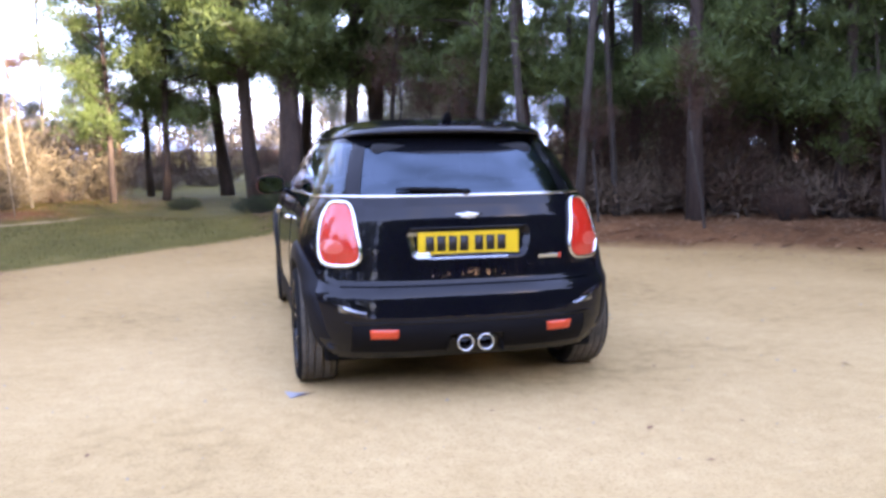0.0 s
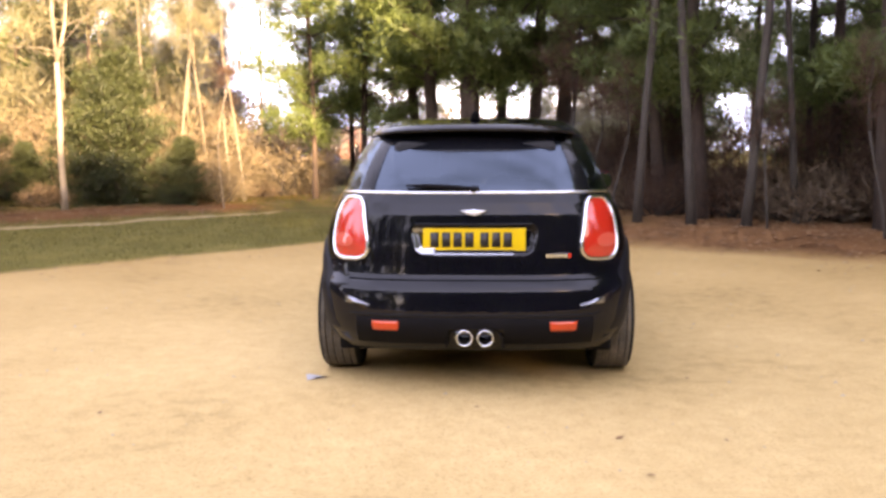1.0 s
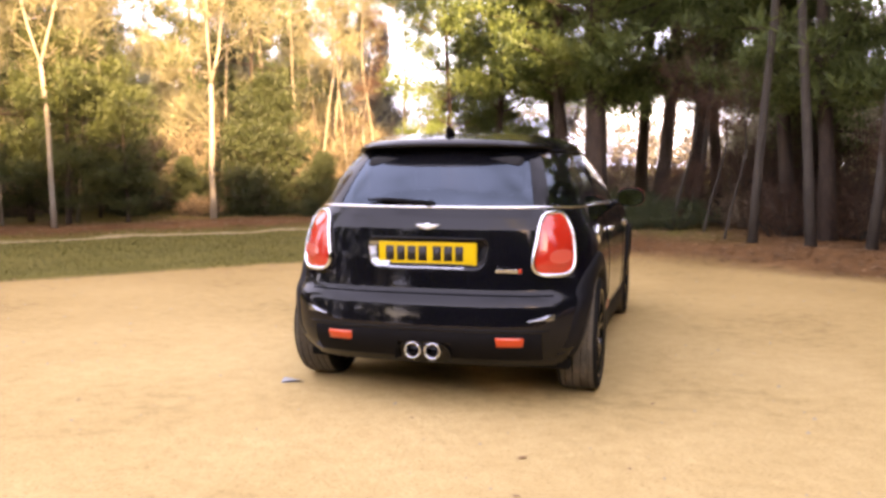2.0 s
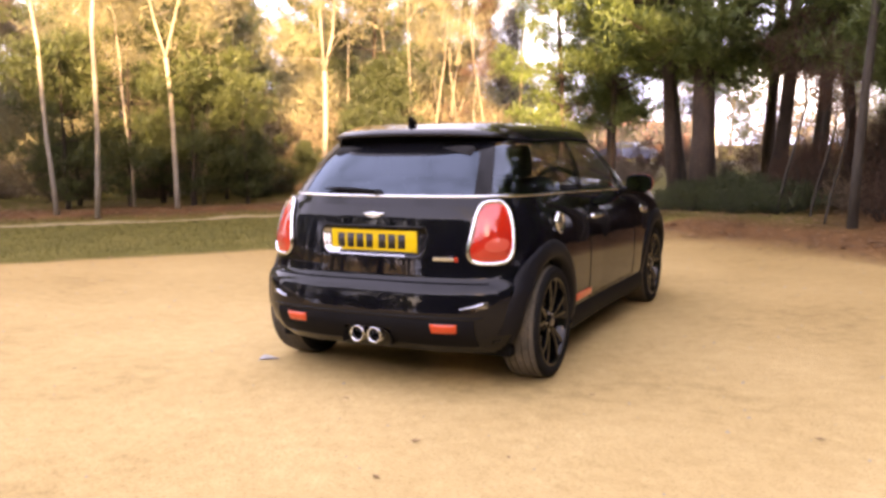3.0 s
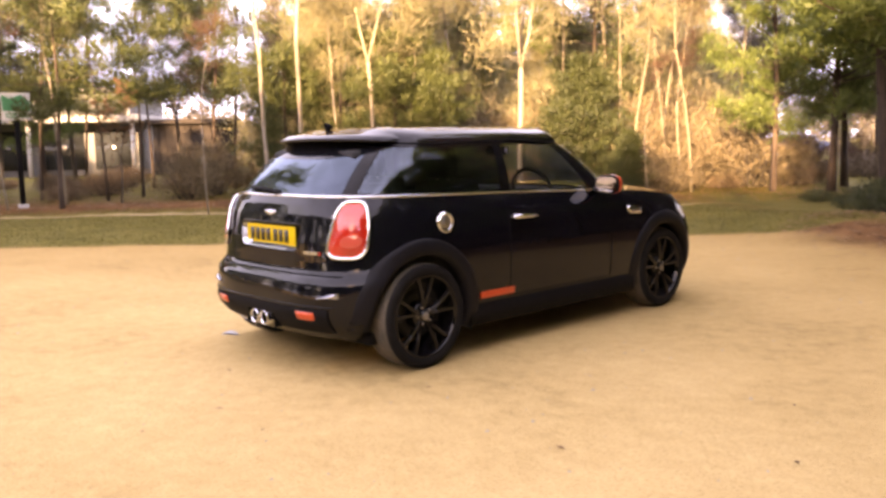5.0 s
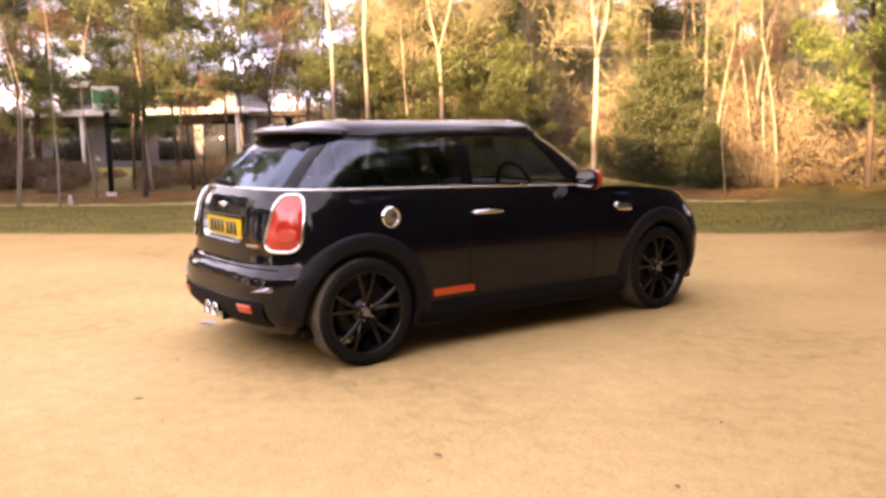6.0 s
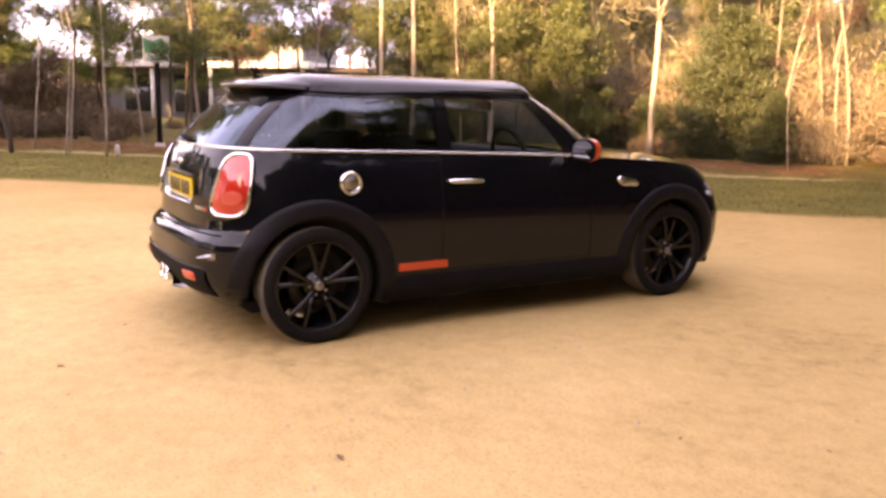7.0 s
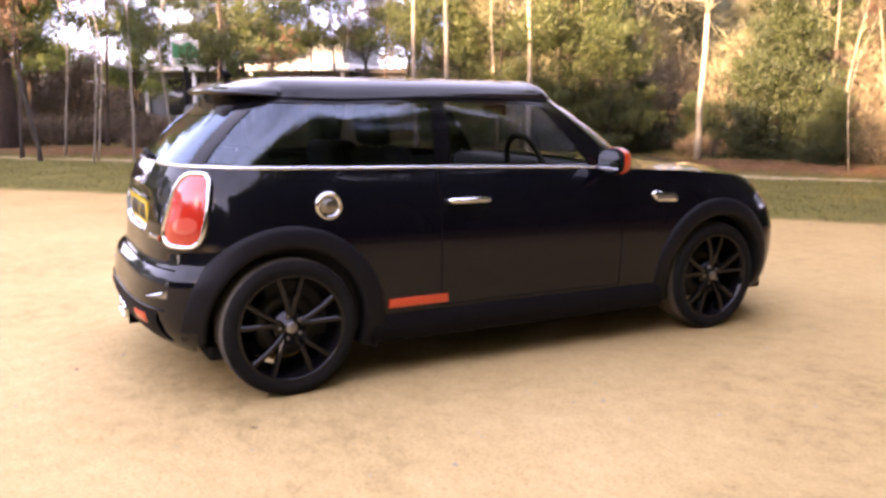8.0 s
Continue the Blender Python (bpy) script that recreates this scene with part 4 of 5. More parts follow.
def blades(name, count, pick, size, width, material, label, category, tilt=0.6, kind="stuff", flat=False):
    """Many loose blades, leaves or chips lying over the ground."""
    v, f = [], []
    tries = 0
    while len(f) < count and tries < count * 40:
        tries += 1
        p = pick()
        if p is None:
            continue
        x, y = p
        z = ground_z(x, y)
        a, s = rng.uniform(0, 6.283), size * rng.uniform(0.5, 1.4)
        dx, dy = math.cos(a), math.sin(a)
        k = len(v)
        if flat:
            h = s * 0.25
            v += [(x - dx * s, y - dy * s, z + .004), (x - dy * s * width, y + dx * s * width, z + h * rng.uniform(0, .6) + .006), (x + dx * s, y + dy * s, z + h * rng.uniform(.2, 1) + .004), (x + dy * s * width, y - dx * s * width, z + .008)]
            f.append((k, k + 1, k + 2, k + 3))
        else:
            lx, ly = rng.normal(0, tilt) * s, rng.normal(0, tilt) * s
            v += [(x - dx * width, y - dy * width, z - .005), (x + dx * width, y + dy * width, z - .005), (x + lx, y + ly, z + s)]
            f.append((k, k + 1, k + 2))
    sh = Shape()
    sh.v, sh.f = v, f
    return tagged(new(name, sh.mesh(name, material, False)), label, category, kind=kind)


def pick_grass():
    x, y = rng.uniform(-17, 1.5), rng.uniform(-3, 15)
    l, r = edge_left(x, y) + 0.25 * noise.noise((x * 2, y * 2, 0)), edge_right(x, y)
    return (x, y) if 0.02 < l < 5.4 and not 4.62 < edge_left(x, y) < 4.95 and r < 1.4 and noise.noise((x * 1.1, y * 1.1, 5)) > -0.35 - rng.uniform(0, .3) else None


def pick_bank():
    x, y = rng.uniform(-20, 2), rng.uniform(-3, 20)
    l = edge_left(x, y)
    return (x, y) if 5.0 < l < 9.5 and edge_right(x, y) < 5 else None


def pick_woods():
    x, y = rng.uniform(-1, 13), rng.uniform(-1, 18)
    r = edge_right(x, y) + 0.3 * noise.noise((x * 2, y * 2, 9))
    return (x, y) if 0.15 < r < 5 and edge_left(x, y) < 3 else None


def pick_gravel():
    x, y = rng.uniform(-7, 7), rng.uniform(-4, 8)
    return (x, y) if edge_left(x, y) < -.1 and edge_right(x, y) < -.1 and not (abs(x) < .95 and 0 < y < 3.9) else None


def pick_edge():
    """Along the two edges of the gravel, where litter blows onto it."""
    x, y = rng.uniform(-9, 6), rng.uniform(-1, 9)
    d = max(edge_left(x, y), edge_right(x, y))
    return (x, y) if -1.2 * rng.random() ** 2 < d < 0.1 else None


blades("grass", 42000, pick_grass, 0.040, 0.004, GRASS, "short worn grass on the verge", "grass", 0.8)
blades("leaf_litter", 9000, pick_bank, 0.045, 0.5, LITTER, "fallen brown leaves along the tree line", "leaves", flat=True)
blades("leaf_litter", 8000, pick_woods, 0.05, 0.5, LITTER, "fallen brown leaves under the dark trees", "leaves", flat=True)
blades("fallen_leaves", 90, pick_gravel, 0.022, 0.5, LITTER, "few dry leaves scattered on the gravel", "leaves", flat=True)
blades("fallen_leaves", 700, pick_edge, 0.028, 0.5, LITTER, "dry leaves blown along the gravel edge", "leaves", flat=True)

stones = Shape()
for _ in range(1500):
    p = pick_gravel()
    if p is None:
        continue
    r = 0.004 + 0.012 * rng.random() ** 3
    q = [(p[0] + r * rng.uniform(-1, 1), p[1] + r * rng.uniform(-1, 1), ground_z(*p) + r * 0.6)]
    o = len(stones.v)
    for k in range(5):
        a = k * 1.2566 + rng.uniform(-.3, .3)
        stones.v.append((p[0] + r * math.cos(a), p[1] + r * math.sin(a), ground_z(*p) - .002))
    stones.v.append((p[0], p[1], ground_z(*p) + r * .8))
    stones.f += [(o + k, o + (k + 1) % 5, o + 5) for k in range(5)]
tagged(new("pebbles", stones.mesh("pebbles", PEBBLE)), "small loose stones strewn over the gravel", "gravel", kind="stuff")


# ---------------------------------------------------------------- trees
def wander(p, d, length, n, sway, lift=0.0):
    """A path that bends as it grows."""
    pts, p, d = [Vector(p)], Vector(p), Vector(d).normalized()
    for _ in range(n):
        d = (d + Vector(rng.normal(0, sway, 3)) + Vector((0, 0, lift))).normalized()
        p = p + d * (length / n)
        pts.append(p.copy())
    return pts


def slivers(centres, spread, per, length, width, up=0.2, droop=0.0):
    """Loose clumps of thin blades round each centre."""
    c = np.repeat(np.array(centres, float).reshape(-1, 3), per, 0)
    n = len(c)
    d = rng.normal(0, 1, (n, 3))
    d[:, 2] += up
    d /= np.linalg.norm(d, axis=1)[:, None]
    p = c + d * (spread * rng.random((n, 1)) ** 0.6)
    ln = length * rng.uniform(0.5, 1.3, (n, 1))
    d2 = d + rng.normal(0, 0.5, (n, 3)) + np.array([0, 0, up - droop])
    d2 /= np.linalg.norm(d2, axis=1)[:, None]
    side = np.cross(d2, rng.normal(0, 1, (n, 3)))
    side /= np.linalg.norm(side, axis=1)[:, None] + 1e-6
    w = width * rng.uniform(0.6, 1.3, (n, 1))
    v = np.stack([p - side * w, p + side * w, p + d2 * ln], 1).reshape(-1, 3)
    sh = Shape()
    sh.v = [tuple(r) for r in v.tolist()]
    sh.f = [(3 * i, 3 * i + 1, 3 * i + 2) for i in range(n)]
    return sh


def tree(name, label, category, bark, leaf, trunk, crown, group):
    t = thing(name, pose(0, 0, 0), label, category, group)
    bushy = category in ("bush", "undergrowth")
    tagged(part("stem" if bushy else "trunk", trunk, bark, t), kind="stuff" if bushy else "")
    tagged(part("foliage" if bushy else "crown", crown, leaf, t, smooth=False), kind="stuff")
    return t


def pine(height, girth, clear, spread, tufts, label, leaf, group, blade=0.16, sparse=1.0, dead=10):
    """A Scots pine: bare trunk below, tiers of limbs with tufts of needles above."""
    tr = Shape()
    path = wander((0, 0, -0.1), (rng.normal(0, .03), rng.normal(0, .03), 1), height + .1, 9, 0.035, 0.05)
    tr.tube(path, [girth * (1 - 0.85 * (i / 9)) * (1.25 if i == 0 else 1) for i in range(10)], 9)
    tips = []
    top = path[-1]
    for k in range(dead):
        i = rng.integers(1, 6)
        a = rng.uniform(0, 6.283)
        limb = wander(path[i].lerp(path[i + 1], rng.random()), (math.cos(a), math.sin(a), rng.uniform(-.25, .2)), rng.uniform(.3, .9) * spread * .6, 3, .2)
        tr.tube(limb, [girth * .12, girth * .08, girth * .05, .004], 4, cap=False)
    levels = int((height - clear) / 0.42)
    for k in range(levels):
        z = clear + (height - clear) * (k + rng.random()) / levels
        f = (z - clear) / (height - clear)
        reach = spread * (0.35 + 1.0 * math.sin(math.pi * min(1, 0.18 + 0.75 * (1 - f)))) * rng.uniform(0.55, 1.1)
        a0 = rng.uniform(0, 6.283)
        at = z / height * 9
        i = min(int(at), 8)
        p0 = path[i].lerp(path[i + 1], at - i)
        for b in range(rng.integers(2, 5)):
            if rng.random() > sparse:
                continue
            a = a0 + b * 6.283 / 4 + rng.normal(0, .4)
            limb = wander(p0, (math.cos(a), math.sin(a), rng.uniform(-.1, .5)), reach, 5, .16, .06)
            g = girth * 0.32 * (1 - .7 * f)
            tr.tube(limb, [g, g * .8, g * .6, g * .4, g * .3, .005], 4, cap=False)
            for q in limb[2:]:
                for _ in range(tufts):
                    o = Vector(rng.normal(0, 0.15 * spread ** .5, 3))
                    o.z *= .5
                    tips.append(tuple(q + o))
    for _ in range(tufts * 3):
        tips.append(tuple(top + Vector(rng.normal(0, .2, 3))))
    crown = slivers(tips, blade * .85, 15, blade * 1.2, blade * 0.085, 0.45)
    return tree("pine_tree", label, "tree", PINE_BARK, leaf, tr, crown, group)


def spruce(height, spread, label, leaf, group):
    """A young conifer clothed to the ground: whorls of boughs, each a flat spray of needle tufts with a dipping middle and raised tip."""
    tr, tips = Shape(), []
    path = wander((0, 0, -.1), (0, 0, 1), height, 7, .03, .05)
    tr.tube(path, [.07 * (1 - .12 * i) for i in range(8)], 7)
    rings = int(height / .17)
    for k in range(rings):
        f = (k + rng.random() * .8) / rings
        z = .12 + f * (height - .3)
        at_ = z / height * 7
        i = min(int(at_), 6)
        p0 = path[i].lerp(path[i + 1], at_ - i)
        reach = spread * (1.04 - f) ** .75 * rng.uniform(.72, 1.12)
        a0 = rng.uniform(0, 6.283)
        for b in range(6):
            if rng.random() < .1:
                continue
            a = a0 + b * 1.047 + rng.normal(0, .22)
            ln = reach * rng.uniform(.7, 1.15)
            limb = wander(p0, (math.cos(a), math.sin(a), rng.uniform(-.12, .25) + .5 * f), ln, 6, .09, .045)
            tr.tube(limb, [.016, .013, .010, .008, .006, .004, .002], 4, cap=False)
            side = Vector((-math.sin(a), math.cos(a), 0))
            for j, q in enumerate(limb[1:]):
                w = ln * .26 * (1 - .12 * j)
                for _ in range(7):
                    tips.append(tuple(q + side * rng.normal(0, w) + Vector((rng.normal(0, .05), rng.normal(0, .05), rng.normal(0, .045)))))
    crown = slivers(tips, .09, 8, .13, .011, .35)
    return tree("conifer_bush", label, "tree", PINE_BARK, leaf, tr, crown, group)


def bare_tree(height, girth, forks, label, bark, leaf, group, fork_at=0.4, twigs=16, blade=0.35, sway=0.045, fine=5, lean=0.03, name="birch_tree", tw=0.006):
    """A slim bare tree: a stem that may fork, side limbs and a haze of fine twigs."""
    tr, tips = Shape(), []
    stem = wander((0, 0, -.1), (rng.normal(0, lean), rng.normal(0, lean), 1), height * fork_at, 5, sway, .03)
    tr.tube(stem, [girth * (1.2 if i == 0 else 1 - .05 * i) for i in range(6)], 8)
    heads = []
    for k in range(forks):
        a = 6.283 * k / forks + rng.uniform(-.5, .5)
        out = 0.28 if forks > 1 else 0.03
        head = wander(stem[-1], (out * math.cos(a), out * math.sin(a), 1), height * (1 - fork_at) * rng.uniform(.8, 1.05), 8, sway * 1.6, .07)
        g = girth * (.78 if forks == 1 else .55)
        tr.tube(head, [g * (1 - .11 * i) for i in range(9)], 7)
        heads.append((head, g))
    for head, g in heads:
        for k in range(twigs):
            i = rng.integers(0, 8)
            a = rng.uniform(0, 6.283)
            p = head[i].lerp(head[i + 1], rng.random())
            ln = height * rng.uniform(.08, .2) * (1.15 - i / 12)
            limb = wander(p, (math.cos(a), math.sin(a), rng.uniform(.4, 1.2)), ln, 5, .16, .05)
            tr.tube(limb, [g * .3, g * .22, g * .16, g * .1, g * .07, .003], 4, cap=False)
            for q in limb[2:]:
                for _ in range(fine):
                    sub = wander(q, Vector(rng.normal(0, 1, 3)) + Vector((0, 0, .4)), ln * .5, 3, .2)
                    tips += [tuple(r) for r in sub[1:]]
    crown = slivers(tips, blade * .5, 6, blade, tw, .3)
    return tree(name, label, "tree", bark, leaf, tr, crown, group)


def bush(radius, height, tips, label, leaf, group, blade=0.12, per=12, name="bush", category="bush", stems=9, bark=None, width=0.14):
    tr, pts = Shape(), []
    for k in range(stems):
        a = rng.uniform(0, 6.283)
        limb = wander((rng.normal(0, .1), rng.normal(0, .1), -.05), (math.cos(a) * radius * .7, math.sin(a) * radius * .7, height * rng.uniform(.5, 1)), math.hypot(radius * .6, height * .75), 5, .12, .05)
        tr.tube(limb, [.03 * radius, .024 * radius, .018 * radius, .012 * radius, .008 * radius, .003], 5, cap=False)
    while len(pts) < tips:
        p = rng.uniform(-1, 1, 3)
        rr = math.sqrt(p[0] ** 2 + p[1] ** 2 + p[2] ** 2)
        if rr > .95 + .32 * noise.noise(tuple(p * 2.0)) or rr < .45 or noise.noise(tuple(p * 3.1 + 4)) < -.22:
            continue
        pts.append((p[0] * radius * (1.0 - .25 * max(0, p[2])), p[1] * radius * (1.0 - .25 * max(0, p[2])), max(.03, height * (.5 + .5 * p[2]))))
    return tree(name, label, category, bark or GREY_BARK, leaf, tr, slivers(pts, blade * 1.3, per, blade * 1.25, blade * width, .25), group)


def at(x, y, turn=None, size=1.0):
    return pose(x, y, ground_z(x, y) - .02, 0, 0, rng.uniform(0, 360) if turn is None else turn) @ Matrix.Scale(size, 4)


def plant(model, spots):
    """Sets out copies of a model; the first spot takes the model itself."""
    for k, (x, y, size) in enumerate(spots):
        m = at(x, y, None, size)
        if k == 0:
            model.matrix_basis = m
        else:
            c = copy_thing(model, Matrix.Identity(4))
            c.matrix_basis = m


rng = np.random.default_rng(11)
# slim birches along the verge
plant(bare_tree(9.5, .066, 3, "tall pale birch forking into three bare stems", BIRCH_BARK, GOLD_TWIGS, "birches along the verge", .30, 16, lean=.012), [(-7.85, 11.4, 1.0)])
plant(bare_tree(9.0, .052, 2, "slim pale birch with two bare stems", BIRCH_BARK, GOLD_TWIGS, "birches along the verge", .33, 16, lean=.015), [(-9.25, 8.45, 1.0), (-12.6, 10.5, 1.0)])
plant(bare_tree(9.0, .046, 1, "slender pale birch, leafless, beside the grass", BIRCH_BARK, GOLD_TWIGS, "birches along the verge", .45, 24, lean=.012), [(-9.53, 6.8, 1.0), (-10.4, 6.7, .95), (-10.4, 8.5, .6), (-10.0, 10.0, .7), (-14.3, 4.1, .8)])
plant(bare_tree(6.5, .024, 1, "thin leaning sapling at the verge", BIRCH_BARK, BROWN_TWIGS, "saplings at the verge", .45, 9, .3, .06, 2, .12), [(-10.4, 5.3, .6), (-15.2, .8, .9), (-14.2, 1.35, .8), (-13.6, 1.2, .75), (-13.2, 1.9, .9), (-13.9, 2.8, .85), (-5.0, 12.0, .45), (-5.4, 13.9, .7)])

rng = np.random.default_rng(12)
# young green pines behind them
young = pine(4.3, .07, .3, 1.5, 8, "bushy young green pine behind the birches", NEEDLES_OLIVE, "young pines", .15)
plant(young, [(-11.3, 7.7, .72), (-10.6, 8.6, .8), (-9.8, 9.5, .78), (-9.0, 10.2, .6), (-10.9, 9.8, .82), (-10.4, 11.2, .6), (-11.9, 8.5, .7)])
conifer = spruce(3.3, 1.75, "broad dark green young conifer with layered boughs", NEEDLES_DARK, "evergreen bushes")
plant(conifer, [(-7.56, 13.06, 1.0), (-6.2, 12.9, .45), (-9.1, 12.6, .42), (-10.2, 12.0, .5), (-8.3, 13.9, .8)])
plant(bush(1.2, .85, 420, "low olive undergrowth below the pines", NEEDLES_DARK, "undergrowth", .10, 11, "low_shrub", "undergrowth", 12, None, .1), [(-2.3, 13.6, .3), (-.2, 11.1, .6), (.55, 10.6, .5), (1.2, 10.8, .62), (.1, 12.4, .8), (-.9, 11.9, .4), (.5, 11.6, .75)])

rng = np.random.default_rng(13)
# tall pines
tall = pine(12.0, .15, 2.3, 2.0, 14, "tall Scots pine with dark trunk and green crown", NEEDLES, "tall pines", .17, .92, 16)
plant(tall, [(-.86, 13.2, 1.0), (.85, 13.3, 1.0), (1.47, 14.0, 1.05), (2.95, 9.8, .8), (-1.5, 17.0, 1.0), (.4, 17.5, 1.05), (2.2, 17.0, 1.0)])
thick = pine(12.5, .23, 2.2, 2.3, 14, "thick-trunked Scots pine with low green crown", NEEDLES, "tall pines", .17, 1.0, 12)
plant(thick, [(-.25, 12.1, 1.0), (-17.6, -.2, 1.05), (3.4, 13.5, 1.0)])
slim_pine = pine(9.0, .085, 1.7, 2.1, 12, "slender open-crowned pine with crooked dark branches", NEEDLES, "slender pines", .15, .8, 20)
plant(slim_pine, [(-2.76, 15.3, 1.0), (-3.8, 14.9, .8), (-3.3, 17.4, .95), (-20.6, .5, 1.0), (-22, 3.2, .8), (-24, 7, .8)])
plant(pine(6.2, .09, 2.2, 1.5, 7, "green pine rising over the conifer bush", NEEDLES_OLIVE, "young pines", .16), [(-9.7, 16.6, 1.0), (-15.0, 16.5, 1.1)])
open_pine = pine(5.6, .042, 1.9, 1.5, 5, "small open pine with olive crown near the sign", NEEDLES_OLIVE, "small open pines", .15, .8, 8)
plant(pine(4.3, .05, 1.9, 1.6, 8, "low spreading pine with olive crown beside the sign", NEEDLES_OLIVE, "small open pines", .15, .9, 8), [(-13.2, 3.6, 1.0)])
plant(open_pine, [(-16.4, 4.3, 1.0), (-17.4, 1.9, 1.05), (-15.4, 6.3, .95), (-18.6, 6.2, 1.1), (-14.8, 5.2, .8), (-15.6, .0, 1.0), (-19.5, 8.5, 1.1), (-15.2, 8.1, 1.0), (-16.8, 9.6, 1.2)])

plant(bare_tree(5.5, .05, 2, "small beech still holding russet leaves", GREY_BARK, RUSSET, "russet beeches", .35, 9, .10, .06, 2, .05, "beech_tree", .022), [(-14.4, .3, 1.0), (-16.2, -.9, .9), (-13.6, 5.0, .5)])

rng = np.random.default_rng(14)
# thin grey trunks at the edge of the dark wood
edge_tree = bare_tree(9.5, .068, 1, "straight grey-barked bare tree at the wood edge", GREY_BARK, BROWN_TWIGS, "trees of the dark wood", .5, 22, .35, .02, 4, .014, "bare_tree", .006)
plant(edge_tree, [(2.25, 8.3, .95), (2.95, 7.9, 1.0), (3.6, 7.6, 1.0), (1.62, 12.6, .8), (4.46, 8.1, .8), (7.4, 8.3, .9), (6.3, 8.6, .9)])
edge_sapling = bare_tree(3.4, .026, 1, "thin grey sapling at the wood edge", GREY_BARK, BROWN_TWIGS, "saplings of the dark wood", .55, 8, .25, .04, 2, .04, "sapling", .005)
plant(edge_sapling, [(1.15, 10.5, 1.0), (1.65, 10.1, .8), (1.9, 8.75, .75), (3.77, 7.2, .6), (4.8, 6.1, .75)])

rng = np.random.default_rng(15)


def wood_spot(t, d):
    """A spot t metres along the edge of the wood and d metres into it."""
    return -.5 + .826 * t + NR[0] * d, 8.4 - .564 * t + NR[1] * d


def rows(t0, t1, step, depths, small, large):
    out = []
    for k, d in enumerate(depths):
        for t in np.arange(t0 + step * .37 * k, t1, step):
            out.append((*wood_spot(t + rng.normal(0, .3), d + rng.normal(0, .45)), rng.uniform(small, large)))
    return out


wood_model = pine(11.0, .11, 1.5, 1.7, 10, "dark pine of the shaded wood", NEEDLES, "trees of the dark wood", .17, .75, 22)
plant(wood_model, rows(3.4, 17, 2.1, (2.9, 5.6), .85, 1.1))
deep_model = pine(11.0, .13, 1.0, 2.0, 12, "deep-wood pine with low boughs", NEEDLES, "trees of the dark wood", .2, .95, 14)
plant(deep_model, rows(2.0, 19, 3.0, (12.5,), .75, 1.0) + rows(1.6, 24, 2.6, (16.0,), .9, 1.1))
wood_bare = rows(3.0, 17, 2.0, (4.2, 6.6, 9.0), .6, .95)
plant(copy_thing(edge_tree, Matrix.Identity(4)), wood_bare)

rng = np.random.default_rng(16)
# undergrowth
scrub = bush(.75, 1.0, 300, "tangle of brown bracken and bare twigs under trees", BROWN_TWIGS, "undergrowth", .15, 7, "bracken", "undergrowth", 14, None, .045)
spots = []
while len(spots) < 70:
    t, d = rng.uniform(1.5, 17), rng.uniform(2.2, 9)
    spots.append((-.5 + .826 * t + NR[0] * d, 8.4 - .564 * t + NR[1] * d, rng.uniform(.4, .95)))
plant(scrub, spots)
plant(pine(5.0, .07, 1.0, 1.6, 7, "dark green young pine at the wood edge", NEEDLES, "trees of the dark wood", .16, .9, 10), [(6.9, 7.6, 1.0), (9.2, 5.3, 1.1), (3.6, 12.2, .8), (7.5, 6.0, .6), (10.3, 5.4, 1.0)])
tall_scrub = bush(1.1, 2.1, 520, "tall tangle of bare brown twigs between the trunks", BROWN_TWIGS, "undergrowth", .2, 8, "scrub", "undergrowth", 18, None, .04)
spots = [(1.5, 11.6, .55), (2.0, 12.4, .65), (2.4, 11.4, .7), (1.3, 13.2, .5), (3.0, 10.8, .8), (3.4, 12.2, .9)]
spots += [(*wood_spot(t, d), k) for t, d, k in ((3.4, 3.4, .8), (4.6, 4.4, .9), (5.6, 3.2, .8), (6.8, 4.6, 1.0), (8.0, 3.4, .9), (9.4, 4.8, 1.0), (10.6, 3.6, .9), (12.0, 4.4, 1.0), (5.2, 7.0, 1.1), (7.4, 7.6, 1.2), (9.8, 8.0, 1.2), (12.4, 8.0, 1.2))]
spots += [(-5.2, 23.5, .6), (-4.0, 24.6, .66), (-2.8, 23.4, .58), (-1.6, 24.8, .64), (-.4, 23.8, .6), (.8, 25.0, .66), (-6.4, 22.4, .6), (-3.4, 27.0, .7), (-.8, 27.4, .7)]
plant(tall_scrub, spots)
rust = bush(1.0, .75, 300, "russet-leaved low shrub among the trunks", RUST_LEAVES, "undergrowth", .17, 8, "low_shrub", "undergrowth", 12, None, .09)
hedge = [(-25 + 5.0 * k + rng.normal(0, .5), -3 + 11 * k + rng.normal(0, .5), rng.uniform(.35, .6)) for k in np.linspace(0, 1.3, 16)]
spots = hedge + [(-16.5, 2.5, .45), (-15.5, 4.5, .5), (-17, 6, .7), (4.7, 8.6, .9), (6.2, 8.2, 1.2), (2.6, 11.0, .8), (4.2, 9.3, .8), (5.4, 8.9, .9), (7.4, 7.2, 1.0), (3.4, 10.0, .7), (8.4, 6.6, 1.0), (-4.6, 22.4, .8), (-2.2, 22.6, .7), (.2, 22.8, .8), (-3.4, 20.6, .6)]
while len(spots) < 50:
    x, y = rng.uniform(-24, 0), rng.uniform(2, 24)
    if 7.5 < edge_left(x, y) < 15 and edge_right(x, y) < 9:
        spots.append((x, y, rng.uniform(.35, .8)))
plant(rust, spots)
plant(rust, [(-19.4, -1.6, .75), (-19.0, -.2, .85), (-18.8, 1.0, .8), (-19.2, 2.1, .9), (-18.4, 3.2, .8), (-20.4, .4, .9), (-20.2, 2.9, .95)])
